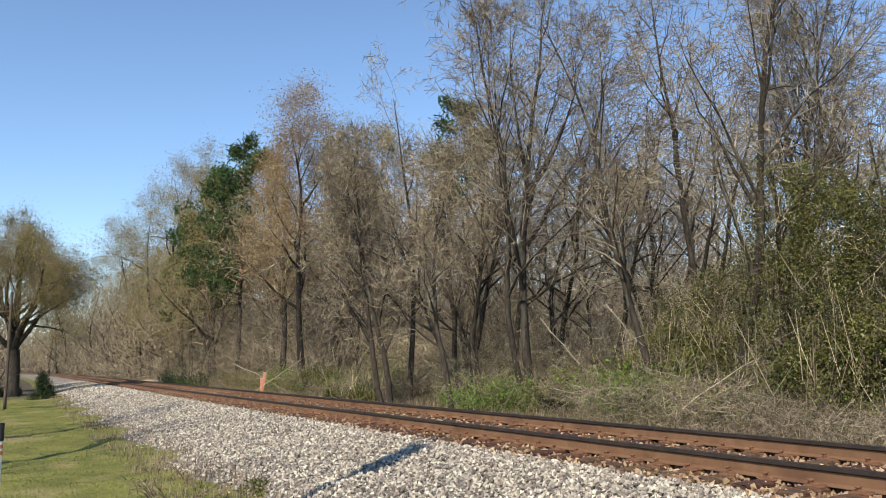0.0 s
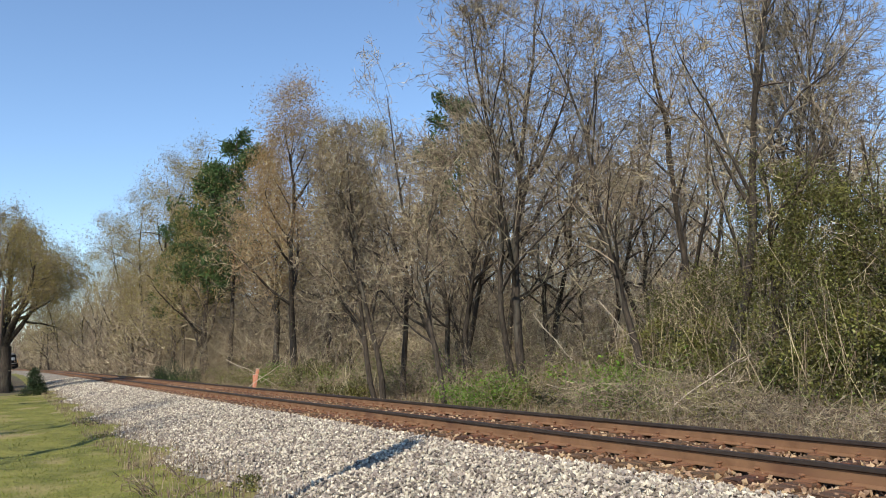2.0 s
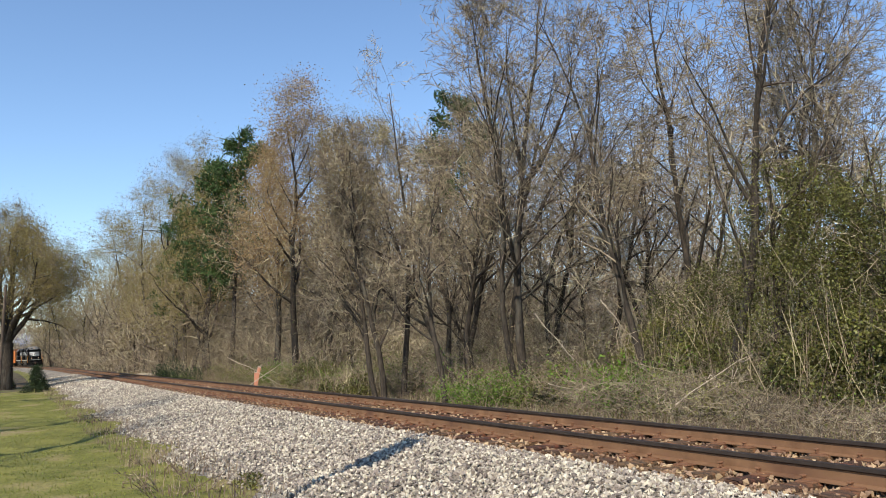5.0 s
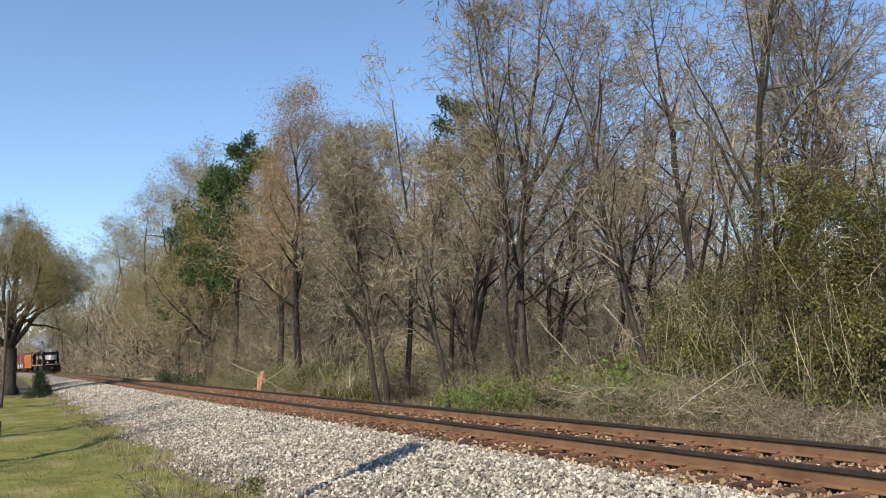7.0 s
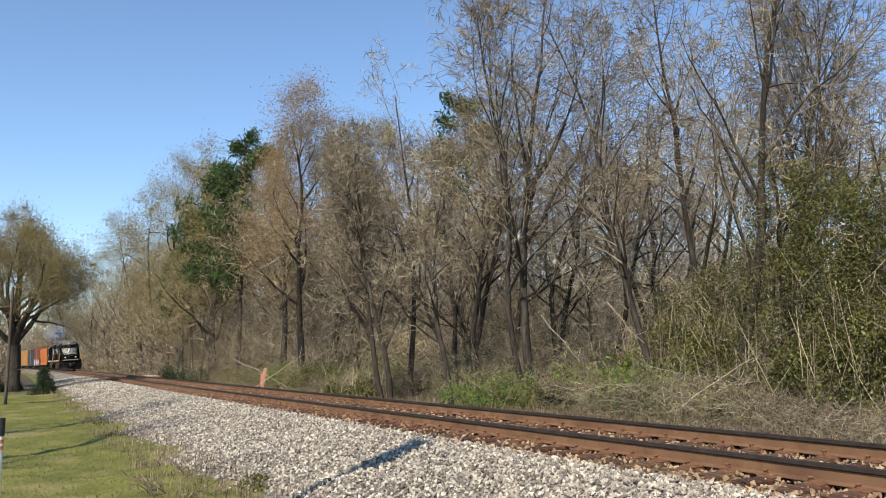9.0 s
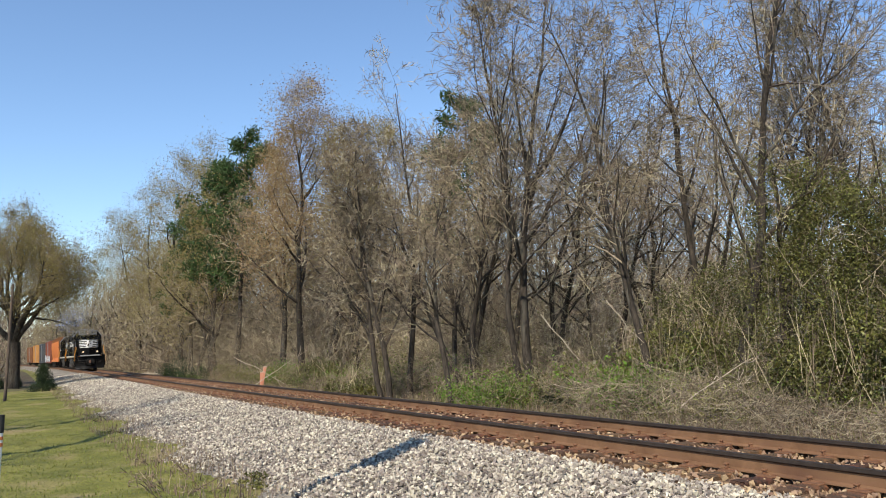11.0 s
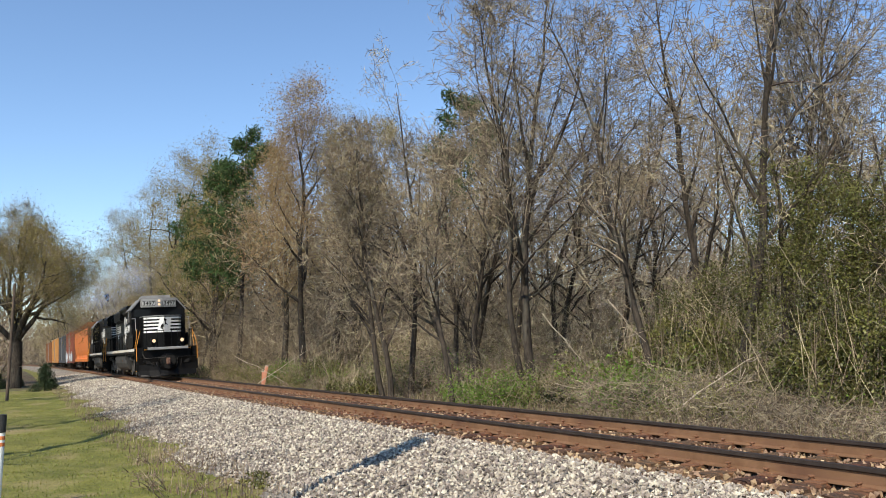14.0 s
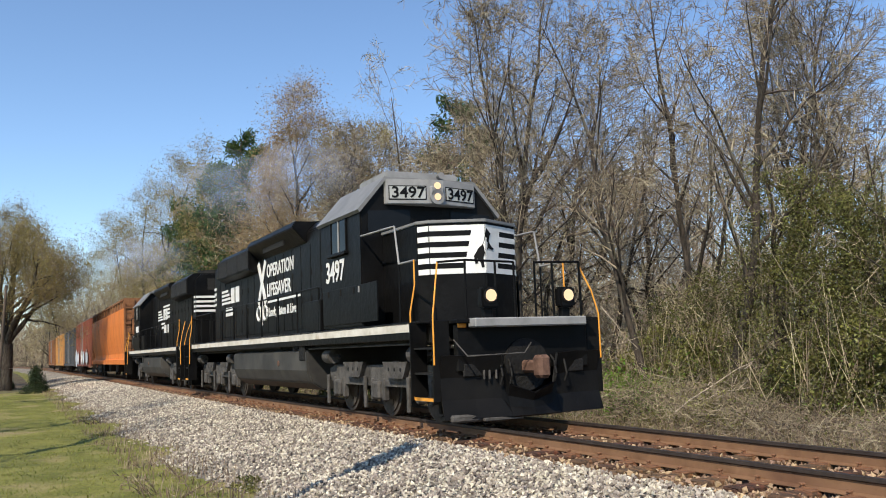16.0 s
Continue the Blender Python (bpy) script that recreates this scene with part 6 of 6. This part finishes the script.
# ---- pieces of the track: ties, plates, spikes ----
def tie_mesh(i):
    rng = np.random.default_rng(800 + i)
    bm = box_bm(0, 0, -0.18 - 0.09, 0.22, 2.6, 0.18, 0.018)
    for v in bm.verts:
        v.co += Vector(rng.normal(size=3) * np.array([0.008, 0.02, 0.005]))
    me = bpy.data.meshes.new("tie")
    bm.to_mesh(me)
    bm.free()
    me.materials.append(M_TIE)
    return me


tie_kinds = [tie_mesh(i) for i in range(6)]
bm = box_bm(0, 0, -0.176, 0.19, 0.36, 0.018, 0.004)
box_bm(0, 0.09, -0.166, 0.19, 0.02, 0.022, 0.004, bm)
box_bm(0, -0.09, -0.166, 0.19, 0.02, 0.022, 0.004, bm)
plate_me = bpy.data.meshes.new("tie_plate")
bm.to_mesh(plate_me)
bm.free()
plate_me.materials.append(M_PLATE)
bm = box_bm(0, 0, -0.155, 0.03, 0.035, 0.05, 0.004)
box_bm(0, 0.004, -0.128, 0.045, 0.055, 0.02, 0.005, bm)
spike_me = bpy.data.meshes.new("spike")
bm.to_mesh(spike_me)
bm.free()
spike_me.materials.append(M_PLATE)
random.seed(21)
for k in range(290):
    s = -14 + 0.51 * k
    m = track_pose(s + random.uniform(-0.03, 0.03)) @ pose(0, random.uniform(-0.05, 0.05), 0, 0, 0, random.uniform(-1.2, 1.2))
    tie = child("tie", tie_kinds[k % 6], track)
    tie.matrix_basis = m
    if k < 150:
        for u0 in (GAUGE / 2, -GAUGE / 2):
            child("tie_plate", plate_me, track).matrix_basis = m @ pose(0, u0, 0)
    if k < 72:
        for u0 in (GAUGE / 2, -GAUGE / 2):
            for j, (dx, side) in enumerate(((0.055, 1), (-0.06, -1))):
                child("spike", spike_me, track).matrix_basis = m @ pose(dx, u0 + side * 0.095, random.uniform(-0.005, 0.02), 0, random.uniform(-8, 8), 90 - 90 * side + random.uniform(-15, 15))


# ---- crushed stone ----
def stones(name, n, s0, s1, u0, u1, size, mat, label, seed, bias=1.0, lift=0.0, keep=None):
    rng = np.random.default_rng(seed)
    s = s0 + (s1 - s0) * rng.uniform(size=n) ** bias
    u = rng.uniform(u0, u1, n)
    if keep is not None:
        k = keep(s, u, rng)
        s, u = s[k], u[k]
        n = len(s)
    near = np.abs(u) < 1.45
    z = ground_z(s, u) + hump(s, u) * np.clip((np.abs(u) - 1.6) / 2, 0, 1)
    zt = -0.225 + 0.5 * cant(s) - u * cant(s) / GAUGE
    z = np.where(near, zt, z) + rng.uniform(-0.02, 0.04, n) + lift
    c = at(s, u, z)
    base = np.array([(1, 0, 0), (-1, 0, 0), (0, 1, 0), (0, -1, 0), (0, 0, 1), (0, 0, -1)], float)
    f0 = np.array([(0, 2, 4), (2, 1, 4), (1, 3, 4), (3, 0, 4), (2, 0, 5), (1, 2, 5), (3, 1, 5), (0, 3, 5)])
    r = size * rng.uniform(0.55, 1.35, (n, 1, 1)) * rng.uniform(0.6, 1.2, (n, 6, 1)) * np.array([1.15, 0.85, 0.75])
    v = base[None] * r + rng.normal(size=(n, 6, 3)) * size * 0.16
    q = rng.normal(size=(n, 4))
    q /= np.linalg.norm(q, axis=1, keepdims=True)
    w, x, y, zq = q.T
    R = np.stack([np.stack([1 - 2 * (y * y + zq * zq), 2 * (x * y - zq * w), 2 * (x * zq + y * w)], -1),
                  np.stack([2 * (x * y + zq * w), 1 - 2 * (x * x + zq * zq), 2 * (y * zq - x * w)], -1),
                  np.stack([2 * (x * zq - y * w), 2 * (y * zq + x * w), 1 - 2 * (x * x + y * y)], -1)], 1)
    v = np.einsum("nij,nkj->nki", R, v) + c[:, None]
    f = (np.arange(n)[:, None, None] * 6 + f0[None]).reshape(-1, 3)
    return tagged(new(name, mesh_of(name, v.reshape(-1, 3), f, mat)), label, "ballast", kind="stuff")


def off_lawn(s, u, rng):
    return u < 4.6 + 0.25 * np.sin(s * 0.9) + rng.normal(size=len(s)) * 0.18


stones("ballast_stones", 80000, -11.5, 34, 1.42, 5.2, 0.031, M_STONE, "pale grey crushed granite ballast", 31, 1.45, keep=off_lawn)
stones("ballast_stones", 16000, 30, 80, 1.42, 5.2, 0.062, M_STONE, "pale grey crushed granite ballast", 32, 1.4, keep=off_lawn)
stones("crib_stones", 22000, -13, 34, -3.2, 1.5, 0.034, M_RUSTED_STONE, "rust-stained ballast between the ties", 33, 1.4)


# ---- what moves ----
def train_front(t):
    """Distance of the leading coupler along the line."""
    back = 16.0 - t
    return -1.757 + 18.253 * back + 0.0692 * back * back


def vehicle_pose(front, near_truck, far_truck):
    a, b = Vector(on_track(front + near_truck, 0, 0)), Vector(on_track(front + far_truck, 0, 0))
    d = (b - a).normalized()
    l = Vector(on_track(front + near_truck, 1, 0)) - a
    l = (l - d * l.dot(d)).normalized()
    m = Matrix((d, l, d.cross(l))).transposed().to_4x4()
    return Matrix.Translation(a - d * near_truck) @ m


def motions():
    steps = [0.5 * i for i in range(33)]
    for ob, gap, near_truck, far_truck, flip in TRAIN + SMOKE:
        turn = pose(flip, 0, 0, 0, 0, 180) if flip else Matrix()
        walk(ob, [(t, vehicle_pose(train_front(t) + gap, near_truck, far_truck) @ turn) for t in steps])
    ticks = [i / FPS for i in range(0, 481)]
    rolled = [(t, train_front(0.0) - train_front(t)) for t in ticks]
    for ob, rest, r in WHEELS:
        way = 1.0 if ob.parent.parent is second_loco else -1.0
        walk(ob, [(t, rest @ Matrix.Rotation(way * d / r, 4, "Y")) for t, d in rolled])


motions()
